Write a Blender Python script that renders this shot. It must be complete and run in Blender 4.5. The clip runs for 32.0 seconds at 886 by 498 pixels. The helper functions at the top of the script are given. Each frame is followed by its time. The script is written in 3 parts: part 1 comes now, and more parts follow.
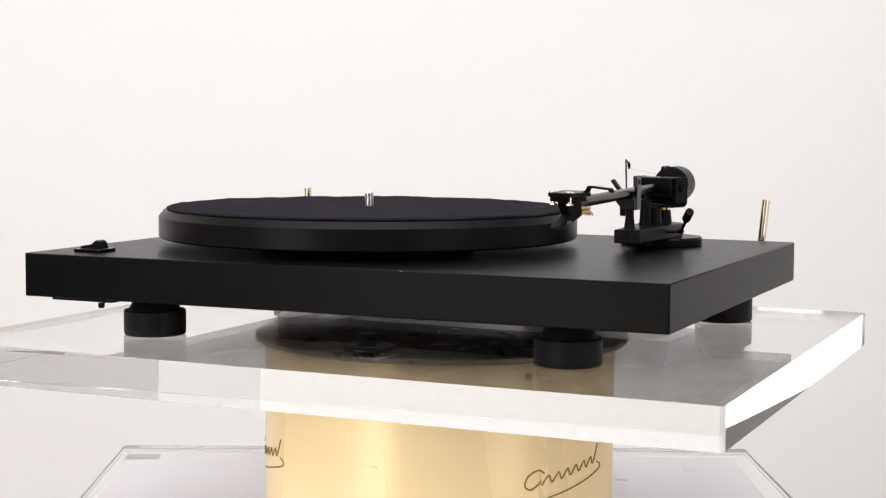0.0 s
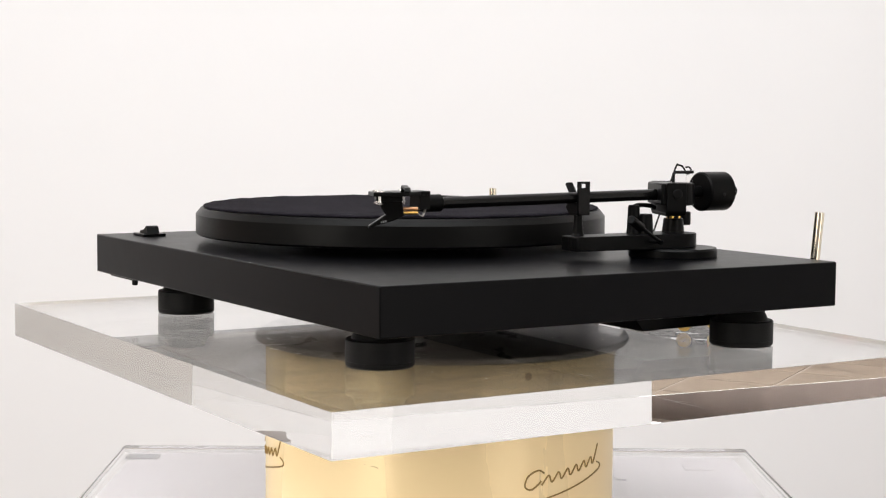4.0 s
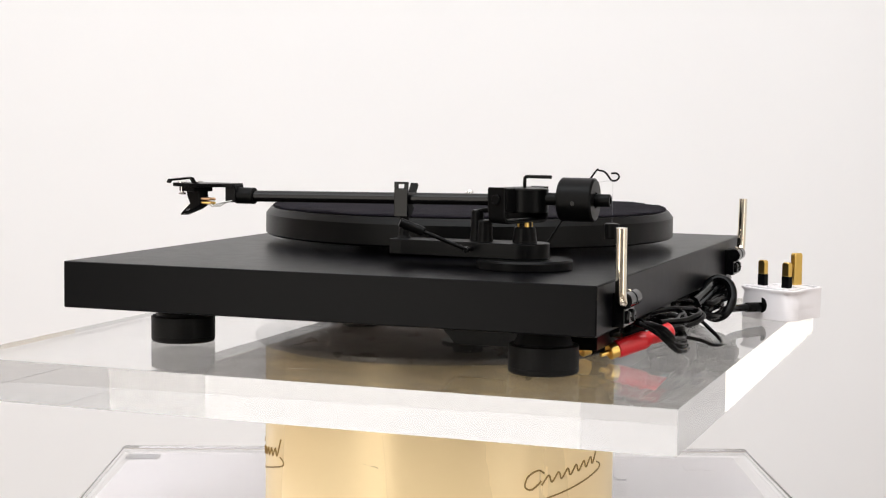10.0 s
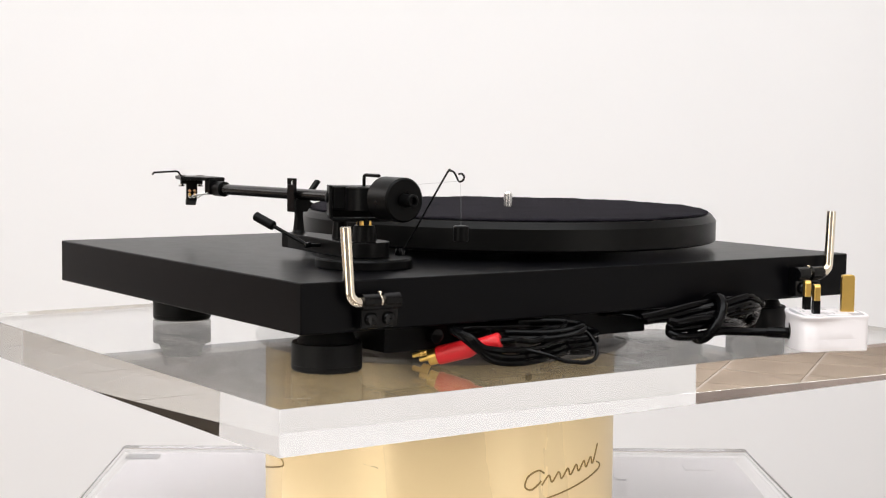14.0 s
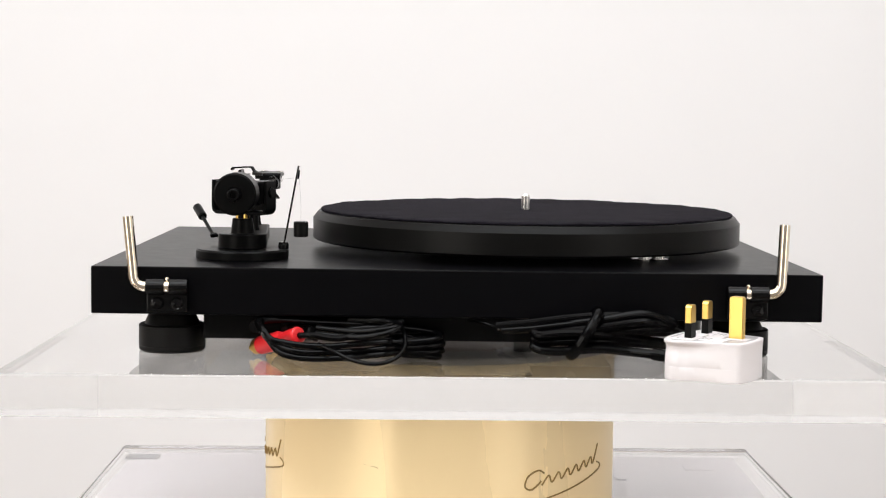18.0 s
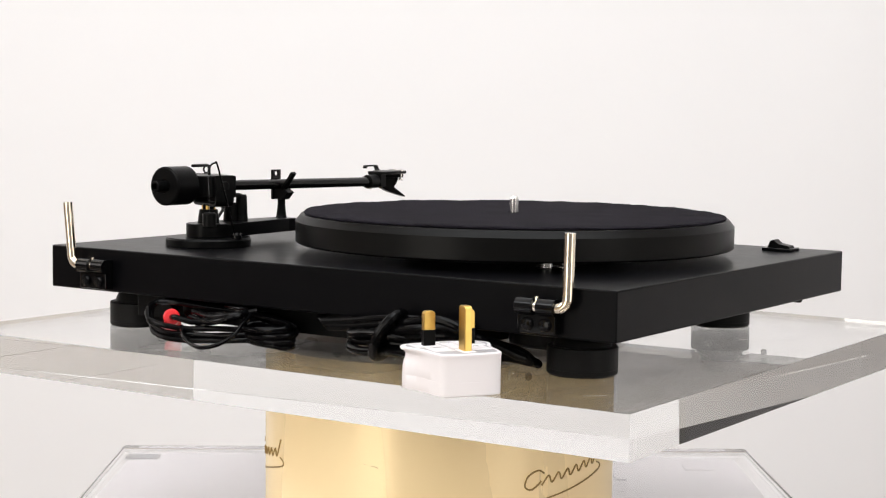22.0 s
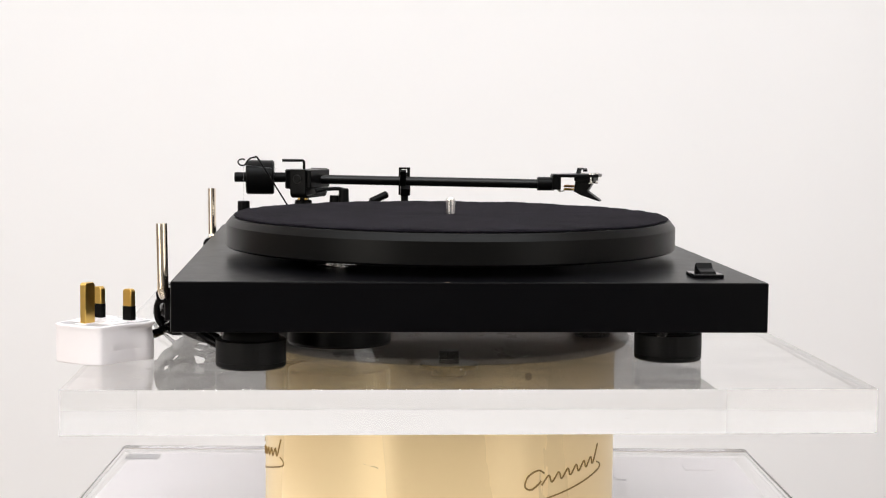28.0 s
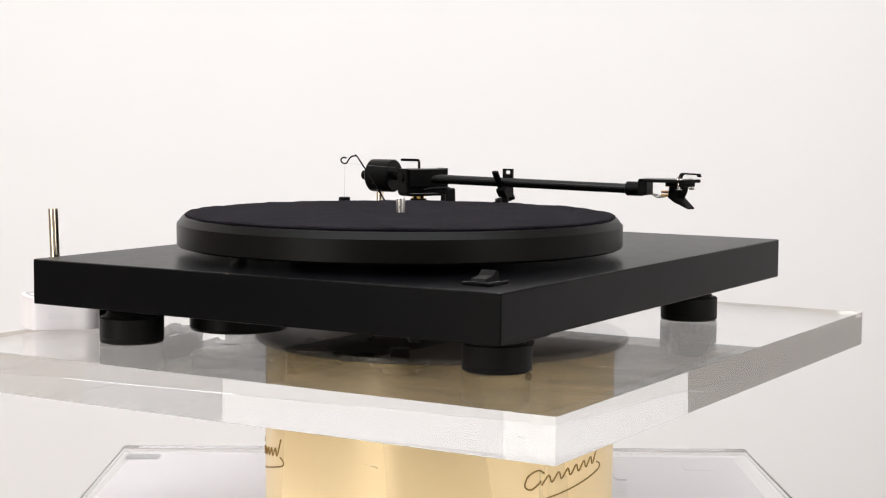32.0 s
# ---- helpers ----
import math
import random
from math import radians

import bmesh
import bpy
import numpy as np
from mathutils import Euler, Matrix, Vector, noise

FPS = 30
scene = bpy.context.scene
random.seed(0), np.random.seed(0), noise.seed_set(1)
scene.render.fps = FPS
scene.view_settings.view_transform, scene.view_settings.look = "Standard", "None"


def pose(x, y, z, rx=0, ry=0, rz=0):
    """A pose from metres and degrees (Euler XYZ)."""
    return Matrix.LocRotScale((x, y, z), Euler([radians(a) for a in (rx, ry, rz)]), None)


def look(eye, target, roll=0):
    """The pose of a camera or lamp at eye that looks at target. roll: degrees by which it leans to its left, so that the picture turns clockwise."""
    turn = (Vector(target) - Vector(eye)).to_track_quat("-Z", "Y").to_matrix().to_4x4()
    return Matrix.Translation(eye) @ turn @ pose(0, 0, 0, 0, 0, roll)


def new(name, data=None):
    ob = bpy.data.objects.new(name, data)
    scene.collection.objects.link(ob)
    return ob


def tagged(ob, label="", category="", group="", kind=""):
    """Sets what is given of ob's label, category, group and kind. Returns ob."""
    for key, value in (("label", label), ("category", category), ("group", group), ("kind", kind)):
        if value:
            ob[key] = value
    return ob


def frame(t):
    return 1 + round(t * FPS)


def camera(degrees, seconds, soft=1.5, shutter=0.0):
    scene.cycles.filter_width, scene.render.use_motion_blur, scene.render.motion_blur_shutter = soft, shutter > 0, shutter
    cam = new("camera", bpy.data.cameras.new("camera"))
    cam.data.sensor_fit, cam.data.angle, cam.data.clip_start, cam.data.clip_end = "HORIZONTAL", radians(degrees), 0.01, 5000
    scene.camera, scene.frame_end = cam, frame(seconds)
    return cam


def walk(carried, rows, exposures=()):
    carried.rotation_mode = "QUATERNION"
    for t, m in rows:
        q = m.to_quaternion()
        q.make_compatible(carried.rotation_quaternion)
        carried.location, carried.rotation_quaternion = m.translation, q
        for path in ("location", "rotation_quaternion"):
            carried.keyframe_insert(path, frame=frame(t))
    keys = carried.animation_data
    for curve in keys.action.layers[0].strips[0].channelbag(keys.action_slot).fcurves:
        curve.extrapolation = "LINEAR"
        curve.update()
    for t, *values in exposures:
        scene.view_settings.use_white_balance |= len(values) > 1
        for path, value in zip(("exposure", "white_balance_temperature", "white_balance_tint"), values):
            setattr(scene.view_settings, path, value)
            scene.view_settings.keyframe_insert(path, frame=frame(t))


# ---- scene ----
# The camera stands still; the shelf with the record player turns on the vertical axis through the origin.
# Origin: on the axis, at the upper face of the turning acrylic shelf.
SECONDS = 32.0
TURN_START, TURN_RATE = -23.57, -8.6606
EYE = (0.0, -1.0748, 0.1411)
cam = camera(30.46, SECONDS, soft=1.2)
CAM_POSE = look(EYE, (0.0, EYE[1] + math.cos(radians(4.778)), EYE[2] - math.sin(radians(4.778))), 0.578)
walk(cam, [(0.0, CAM_POSE), (SECONDS, CAM_POSE)], exposures=[(0.0, -0.20), (SECONDS, -0.20)])

# ---------------------------------------------------------------- light
world = bpy.data.worlds.new("world")
world.use_nodes = True
world.node_tree.nodes["Background"].inputs[0].default_value = (1.0, 0.97, 0.95, 1)
world.node_tree.nodes["Background"].inputs[1].default_value = 0.05
scene.world = world


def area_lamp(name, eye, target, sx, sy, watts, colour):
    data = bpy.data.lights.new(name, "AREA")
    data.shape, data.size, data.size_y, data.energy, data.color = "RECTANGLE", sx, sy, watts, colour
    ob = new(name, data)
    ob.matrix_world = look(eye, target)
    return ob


# Unseen fills added overhead to brighten the backdrop and the shelf.
area_lamp("backdrop_fill", (-0.30, -0.55, 1.38), (-0.30, 1.15, -0.50), 2.6, 0.9, 43, (0.930, 0.973, 1.0))
area_lamp("overhead_fill", (0.0, 0.1, 1.46), (0.0, 0.1, 0.0), 2.0, 1.4, 10, (0.985, 0.98, 1.0))
# Added fill that lifts the room behind the camera; no lamp known there.
area_lamp("showroom_fill", (0.0, -2.1, 1.46), (0.0, -2.1, 0.0), 2.4, 1.2, 26, (1.0, 0.98, 0.975))
# Unseen fill added to brighten the hall floor seen through the slab edges.
area_lamp("hall_fill", (-4.8, 1.3, 1.46), (-4.8, 1.3, 0.0), 5.0, 4.0, 230, (1.0, 0.965, 0.94))
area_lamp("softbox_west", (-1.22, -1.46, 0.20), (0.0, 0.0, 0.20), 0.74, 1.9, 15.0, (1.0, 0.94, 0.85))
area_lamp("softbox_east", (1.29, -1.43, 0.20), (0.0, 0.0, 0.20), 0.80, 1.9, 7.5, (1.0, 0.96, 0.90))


# ---------------------------------------------------------------- materials
def material(name, colour, rough=0.5, metal=0.0, var=0.0, scale=40.0, bump=0.0, bump_scale=400.0, stretch=(1, 1, 1), rough_var=0.0, ior=1.45, spec=0.5):
    m = bpy.data.materials.new(name)
    m.use_nodes = True
    nt = m.node_tree
    b = nt.nodes["Principled BSDF"]
    b.inputs["Base Color"].default_value = (*colour, 1)
    b.inputs["Roughness"].default_value = rough
    b.inputs["Metallic"].default_value = metal
    b.inputs["IOR"].default_value = ior
    b.inputs["Specular IOR Level"].default_value = spec
    co = nt.nodes.new("ShaderNodeTexCoord")
    mp = nt.nodes.new("ShaderNodeMapping")
    mp.inputs["Scale"].default_value = stretch
    nt.links.new(co.outputs["Object"], mp.inputs["Vector"])
    if var or rough_var:
        n1 = nt.nodes.new("ShaderNodeTexNoise")
        n1.inputs["Scale"].default_value, n1.inputs["Detail"].default_value = scale, 6
        nt.links.new(mp.outputs[0], n1.inputs["Vector"])
        if var:
            mx = nt.nodes.new("ShaderNodeMix")
            mx.data_type = "RGBA"
            mx.inputs[6].default_value = (*[max(0, c * (1 - var)) for c in colour], 1)
            mx.inputs[7].default_value = (*[min(1, c * (1 + var)) for c in colour], 1)
            nt.links.new(n1.outputs["Fac"], mx.inputs[0])
            nt.links.new(mx.outputs[2], b.inputs["Base Color"])
        if rough_var:
            mr = nt.nodes.new("ShaderNodeMapRange")
            mr.inputs[1].default_value, mr.inputs[2].default_value = 0.3, 0.7
            mr.inputs[3].default_value, mr.inputs[4].default_value = max(0.02, rough - rough_var), min(1, rough + rough_var)
            nt.links.new(n1.outputs["Fac"], mr.inputs[0])
            nt.links.new(mr.outputs[0], b.inputs["Roughness"])
    if bump:
        n2 = nt.nodes.new("ShaderNodeTexNoise")
        n2.inputs["Scale"].default_value, n2.inputs["Detail"].default_value = bump_scale, 4
        nt.links.new(mp.outputs[0], n2.inputs["Vector"])
        bp = nt.nodes.new("ShaderNodeBump")
        bp.inputs["Strength"].default_value, bp.inputs["Distance"].default_value = bump, 0.001
        nt.links.new(n2.outputs["Fac"], bp.inputs["Height"])
        nt.links.new(bp.outputs[0], b.inputs["Normal"])
    return m


def acrylic(name, colour, rough=0.0, clear=1.0):
    m = material(name, colour, rough, ior=1.49)
    m.node_tree.nodes["Principled BSDF"].inputs["Transmission Weight"].default_value = clear
    return m


WALL = material("white_wall_paint", (0.820, 0.813, 0.826), 0.85, var=0.02, scale=3)
GREYWALL = material("grey_wall_paint", (0.46, 0.445, 0.43), 0.85, var=0.10, scale=3)
LIGHTWALL = material("light_grey_wall_paint", (0.78, 0.76, 0.74), 0.85, var=0.08, scale=3)
PANEL = material("brown_wood_panel", (0.27, 0.22, 0.20), 0.6, var=0.4, scale=5, stretch=(1, 1, 0.2))
CEIL = material("white_ceiling_paint", (0.82, 0.81, 0.80), 0.9, var=0.02, scale=3)
TILE = material("brown_floor_tile", (0.31, 0.255, 0.205), 0.7, var=0.45, scale=6, bump=0.15, bump_scale=60, rough_var=0.1, spec=0.2)
GROUT = material("pale_grout", (0.42, 0.37, 0.33), 0.9, var=0.2, scale=30)
LAMINATE = material("white_laminate", (0.575, 0.535, 0.55), 0.45, var=0.03, scale=8)
CLEAR = acrylic("clear_acrylic", (0.985, 0.985, 0.98))
CLEAR_BASE = acrylic("worn_acrylic_underside", (0.985, 0.985, 0.98), 0.0)
CLEAR_EDGE = acrylic("polished_acrylic_edge", (0.995, 0.993, 0.985), 0.0, 1.0)
CLEAR_LOW = acrylic("clear_acrylic_lower", (0.97, 0.965, 0.97), 0.05)
BRASS = material("brushed_brass", (0.93, 0.725, 0.41), 0.29, 0.13, var=0.05, scale=12, stretch=(1, 1, 0.15), bump=0.02, bump_scale=300, rough_var=0.06, spec=0.35)
PLATE = material("dull_steel_plate", (0.24, 0.23, 0.215), 0.42, 1.0, var=0.85, scale=75, rough_var=0.25, stretch=(1, 0.4, 1), bump=0.6, bump_scale=160)
INK = material("brown_engraving", (0.30, 0.19, 0.055), 0.5, 0.4)
VINYL = material("satin_black_vinyl", (0.0013, 0.0013, 0.0019), 0.33, var=0.25, scale=90, bump=0.03, bump_scale=1700, rough_var=0.012, spec=0.105)
ALU = material("black_anodised_aluminium", (0.0035, 0.0034, 0.0033), 0.34, var=0.2, scale=60, bump=0.04, bump_scale=1800, stretch=(1, 1, 4), spec=0.115)
FELT = material("black_felt", (0.0085, 0.0072, 0.0105), 0.98, var=0.8, scale=42, bump=1.0, bump_scale=520, spec=0.1)
BLACK = material("black_plastic", (0.0026, 0.0026, 0.0027), 0.31, var=0.2, scale=120, bump=0.04, bump_scale=1200, spec=0.095)
TUBE = material("gloss_black_tube", (0.003, 0.003, 0.003), 0.2, var=0.2, scale=90, spec=0.3)
GLOSS = material("gloss_black_plastic", (0.002, 0.002, 0.0023), 0.12, var=0.15, scale=120, spec=0.24)
RUBBER = material("black_rubber_cable", (0.0012, 0.0012, 0.0014), 0.15, var=0.2, scale=150, bump=0.03, bump_scale=900, spec=0.12)
FOOT = material("matt_black_foot", (0.0032, 0.0032, 0.0032), 0.5, var=0.2, scale=160, bump=0.08, bump_scale=900, spec=0.2)
CHROME = material("polished_chrome", (0.84, 0.77, 0.64), 0.12, 1.0, rough_var=0.03, scale=90)
BRIGHT = material("bright_steel", (0.82, 0.81, 0.79), 0.07, 1.0)
MIRRORBLACK = material("black_mirror", (0.004, 0.004, 0.004), 0.04, spec=0.9)
SPINDLE = material("brushed_bright_steel", (0.86, 0.85, 0.84), 0.24, 1.0)
STEEL = material("dull_steel", (0.45, 0.44, 0.42), 0.3, 1.0)
GOLD = material("brass_gilt", (0.76, 0.50, 0.14), 0.28, 1.0, var=0.1, scale=200)
COPPER = material("copper_coil", (0.60, 0.36, 0.20), 0.35, 1.0)
WHITE = material("white_plug_plastic", (0.80, 0.765, 0.785), 0.32, var=0.02, scale=60)
RED = material("red_plastic", (0.62, 0.015, 0.02), 0.32, var=0.08, scale=80)
SCRATCH = material("pale_scratch", (0.50, 0.48, 0.45), 0.6)
# Dark film that dims the drum seen through the shelf.
SHADE_FILM = material("smeary_shade_film", (0.14, 0.125, 0.105), 1.0, spec=0.0)


def patchy(m, low, high, scale):
    """Lets a thin film cover more or less, in soft uneven smears."""
    nt = m.node_tree
    co = nt.nodes.new("ShaderNodeTexCoord")
    mp = nt.nodes.new("ShaderNodeMapping")
    mp.inputs["Scale"].default_value = (1, 0.45, 1)
    mp.inputs["Rotation"].default_value = (0, 0, 0.6)
    no = nt.nodes.new("ShaderNodeTexNoise")
    no.inputs["Scale"].default_value, no.inputs["Detail"].default_value, no.inputs["Distortion"].default_value = scale, 8, 1.2
    mr = nt.nodes.new("ShaderNodeMapRange")
    mr.inputs[1].default_value, mr.inputs[2].default_value, mr.inputs[3].default_value, mr.inputs[4].default_value = 0.3, 0.7, low, high
    nt.links.new(co.outputs["Object"], mp.inputs["Vector"])
    nt.links.new(mp.outputs[0], no.inputs["Vector"])
    nt.links.new(no.outputs["Fac"], mr.inputs[0])
    nt.links.new(mr.outputs[0], nt.nodes["Principled BSDF"].inputs["Alpha"])


patchy(SHADE_FILM, 0.14, 0.46, 26)
THREAD = material("pale_nylon_thread", (0.25, 0.25, 0.26), 0.4)
PALEGREY = material("grey_plug_recess", (0.36, 0.35, 0.37), 0.4, var=0.05, scale=80)
PRINT = material("grey_print", (0.24, 0.24, 0.25), 0.6)
BOARD = material("raw_fibreboard", (0.13, 0.10, 0.08), 0.8, var=0.2, scale=60)
DARKGREY = material("dark_grey_pad", (0.10, 0.10, 0.11), 0.7, var=0.2, scale=90)


# ---------------------------------------------------------------- mesh helpers
def add(bm, other, m=None):
    """Joins another bmesh into bm."""
    me = bpy.data.meshes.new("tmp")
    if m is not None:
        other.transform(m)
    other.to_mesh(me)
    other.free()
    bm.from_mesh(me)
    bpy.data.meshes.remove(me)
    return bm


def box(x0, x1, y0, y1, z0, z1, bevel=0.0006, seg=2):
    bm = bmesh.new()
    bmesh.ops.create_cube(bm, size=1)
    bm.transform(Matrix.Translation(((x0 + x1) / 2, (y0 + y1) / 2, (z0 + z1) / 2)) @ Matrix.Diagonal((x1 - x0, y1 - y0, z1 - z0, 1)))
    if bevel:
        bmesh.ops.bevel(bm, geom=bm.edges[:], offset=bevel, segments=seg, affect="EDGES", profile=0.5)
    return bm


def lathe(profile, n=48, m=None):
    """Turns (radius, height) pairs about the z axis; open ends get a cap."""
    bm = bmesh.new()
    held = [profile[0]]
    for (ra, za), (rb, zb) in zip(profile, profile[1:]):
        d = math.hypot(rb - ra, zb - za)
        if d > 0.0015:
            k = min(0.0003 / d, 0.2)
            held += [(ra + (rb - ra) * k, za + (zb - za) * k), (rb - (rb - ra) * k, zb - (zb - za) * k)]
        held.append((rb, zb))
    profile = held
    rings = [[bm.verts.new((r * math.cos(2 * math.pi * k / n), r * math.sin(2 * math.pi * k / n), z)) for k in range(n)] for r, z in profile]
    for a, b in zip(rings, rings[1:]):
        for k in range(n):
            bm.faces.new((a[k], a[(k + 1) % n], b[(k + 1) % n], b[k]))
    bm.faces.new(rings[0][::-1])
    bm.faces.new(rings[-1])
    bmesh.ops.recalc_face_normals(bm, faces=bm.faces)
    if m is not None:
        bm.transform(m)
    return bm


def rod(a, b, r, n=24, bevel=0.0003):
    """A round bar from a to b with softened ends."""
    a, b = Vector(a), Vector(b)
    h = (b - a).length
    e = min(bevel, h / 3, r / 2)
    q = (b - a).to_track_quat("Z", "Y").to_matrix().to_4x4()
    return lathe([(r - e, 0), (r, e), (r, h - e), (r - e, h)], n, Matrix.Translation(a) @ q)


def curve(points, steps=8, closed=False):
    """A smooth line through the points (Catmull-Rom)."""
    p = [Vector(q) for q in points]
    n = len(p)
    out = []
    for i in range(n if closed else n - 1):
        if closed:
            a, b, c, d = p[i - 1], p[i], p[(i + 1) % n], p[(i + 2) % n]
        else:
            a, b, c, d = p[max(i - 1, 0)], p[i], p[i + 1], p[min(i + 2, n - 1)]
        for k in range(steps):
            t = k / steps
            out.append(0.5 * ((2 * b) + (c - a) * t + (2 * a - 5 * b + 4 * c - d) * t * t + (3 * b - a - 3 * c + d) * t ** 3))
    if not closed:
        out.append(p[-1])
    return out


def sweep(line, r, n=18, closed=False):
    """A tube of radius r along the line."""
    bm = bmesh.new()
    line = [Vector(q) for q in line]
    if not closed:
        held = [line[0]]
        for a, b in zip(line, line[1:]):
            d = (b - a).length
            if d > 5 * r:
                held += [a.lerp(b, 0.5 * r / d), b.lerp(a, 0.5 * r / d)]
            held.append(b)
        line = held
    m = len(line)
    t0 = (line[1] - line[0]).normalized()
    side = t0.orthogonal().normalized()
    rings = []
    for i, c in enumerate(line):
        if closed:
            t = (line[(i + 1) % m] - line[i - 1]).normalized()
        else:
            t = (line[min(i + 1, m - 1)] - line[max(i - 1, 0)]).normalized()
        side = (side - t * side.dot(t)).normalized()
        up = t.cross(side)
        rings.append([bm.verts.new(c + r * (math.cos(2 * math.pi * k / n) * side + math.sin(2 * math.pi * k / n) * up)) for k in range(n)])
    for i in range(m if closed else m - 1):
        a, b = rings[i], rings[(i + 1) % m]
        for k in range(n):
            bm.faces.new((a[k], a[(k + 1) % n], b[(k + 1) % n], b[k]))
    if not closed:
        bm.faces.new(rings[0][::-1])
        bm.faces.new(rings[-1])
    bmesh.ops.recalc_face_normals(bm, faces=bm.faces)
    return bm


def prism(outline, z0, z1, bevel=0.0005, seg=2):
    """An outline in x and y, raised from z0 to z1, with softened rims."""
    bm = bmesh.new()
    low = [bm.verts.new((x, y, z0)) for x, y in outline]
    face = bm.faces.new(low)
    got = bmesh.ops.extrude_face_region(bm, geom=[face])
    bmesh.ops.translate(bm, vec=(0, 0, z1 - z0), verts=[v for v in got["geom"] if isinstance(v, bmesh.types.BMVert)])
    bmesh.ops.recalc_face_normals(bm, faces=bm.faces)
    if bevel:
        rims = [e for e in bm.edges if abs(e.verts[0].co.z - e.verts[1].co.z) < 1e-6]
        bmesh.ops.bevel(bm, geom=rims, offset=bevel, segments=seg, affect="EDGES", profile=0.5)
    return bm


def capsule(xa, ya, ra, xb, yb, rb, n=14):
    """Outline of two discs of different size and what lies between them."""
    d = Vector((xb - xa, yb - ya))
    base = math.atan2(d.y, d.x)
    open_angle = math.acos(max(-1, min(1, (ra - rb) / d.length)))
    pts = []
    for k in range(n + 1):
        a = base - open_angle + 2 * open_angle * k / n
        pts.append((xb + rb * math.cos(a), yb + rb * math.sin(a)))
    for k in range(n + 1):
        a = base + open_angle + (2 * math.pi - 2 * open_angle) * k / n
        pts.append((xa + ra * math.cos(a), ya + ra * math.sin(a)))
    return pts


def part(name, bm, mat, parent=None, label="", smooth=True):
    me = bpy.data.meshes.new(name)
    bm.to_mesh(me)
    bm.free()
    me.materials.append(mat)
    if smooth:
        me.polygons.foreach_set("use_smooth", [True] * len(me.polygons))
        me.set_sharp_from_angle(angle=radians(21))
    ob = new(name, me)
    ob.parent = parent
    if label:
        ob["label"] = label
    return ob


def empty(name):
    ob = new(name)
    ob.empty_display_size = 0.05
    return ob


# ---------------------------------------------------------------- the room
XW, YN, YM, YS, ZF, ZC = 1.9, 1.15, 0.78, -3.2, -1.02, 1.5
HX, HY0, HY1 = -7.6, -2.6, 5.2


def room():
    """A white photo corner that opens, behind the camera, into a grey showroom and, to the west, into a long hall with a brown tiled floor."""
    t = 0.12
    white, grey, brown = "smooth white painted studio wall", "grey painted showroom wall", "brown wood-panelled showroom wall"
    walls = (("wall_north", (-XW - t, XW + t, YN, YN + t), WALL, white),
             ("wall_northwest", (-XW - t, -XW, YN + t, HY1), WALL, white),
             ("wall_northeast", (XW, XW + t, YM, YN), WALL, white),
             ("wall_hall_south", (HX - t, -XW - t, HY0 - t, HY0), GREYWALL, "grey painted hall wall"),
             ("wall_hall_north", (HX - t, -XW - t, HY1, HY1 + t), PANEL, brown),
             ("wall_hall_west", (HX - t, HX, HY0, HY1), PANEL, brown),
             ("wall_southwest", (-XW - t, -XW, YS, -0.50), GREYWALL, grey),
             ("wall_east", (XW, XW + t, YS, YM), LIGHTWALL, "light grey painted showroom wall"),
             ("wall_south", (-XW - t, XW + t, YS - t, YS), GREYWALL, grey))
    for name, (x0, x1, y0, y1), mat, label in walls:
        tagged(part(name, box(x0, x1, y0, y1, ZF - 0.1, ZC, 0), mat), label, "wall", kind="structure")
    tagged(part("ceiling", box(-XW - t, XW + t, YM, YN + t, ZC, ZC + 0.1, 0), CEIL), "plain white ceiling over the studio", "ceiling", kind="structure")
    tagged(part("ceiling_rear", box(-XW - t, XW + t, YS - t, YM, ZC, ZC + 0.1, 0), CEIL), "plain white showroom ceiling", "ceiling", kind="structure")
    tagged(part("ceiling_hall", box(HX - t, -XW - t, HY0 - t, HY1 + t, ZC, ZC + 0.1, 0), CEIL), "plain white hall ceiling", "ceiling", kind="structure")
    hall = tagged(part("floor_hall", box(HX, -XW, HY0, HY1, ZF - 0.1, ZF - 0.004, 0), GROUT), "brown stone-tiled hall floor with pale grout joints", "floor", kind="structure")
    floor = tagged(part("floor", box(-XW, XW, YS, YN, ZF - 0.1, ZF - 0.004, 0), GROUT), "brown stone-tiled floor with pale grout joints", "floor", kind="structure")
    side, gap = 0.345, 0.012
    me = None
    for i in range(11):
        for j in range(12):
            x, y = -XW + side * (i + 0.5), YS + side * (j + 0.5) + 0.02
            if me is None:
                first = part("tile", box(-(side - gap) / 2, (side - gap) / 2, -(side - gap) / 2, (side - gap) / 2, -0.012, 0.0, 0.002, 1), TILE, floor)
                me = first.data
                first.location = (x, y, ZF)
            else:
                ob = new("tile", me)
                ob.parent, ob.location = floor, (x, y, ZF)
    # the hall's tiles, turned a little against the studio and never passed near
    verts, faces = [], []
    h = (0.40 - gap) / 2
    for i in range(14):
        for j in range(19):
            x, y, k = HX + 0.02 + 0.40 * (i + 0.5), HY0 + 0.02 + 0.40 * (j + 0.5), len(verts)
            verts += [(x + a * (h - q), y + b * (h - q), ZF + z) for q, z in ((0, -0.006), (0.003, 0.0)) for a, b in ((-1, -1), (1, -1), (1, 1), (-1, 1))]
            faces += [(k + 4, k + 5, k + 6, k + 7)] + [(k + c, k + (c + 1) % 4, k + 4 + (c + 1) % 4, k + 4 + c) for c in range(4)]
    me = bpy.data.meshes.new("floor_tiles")
    me.from_pydata(verts, [], faces)
    me.materials.append(TILE)
    tiles = new("floor_tiles", me)
    tiles.parent = hall
    tagged(tiles, kind="stuff")


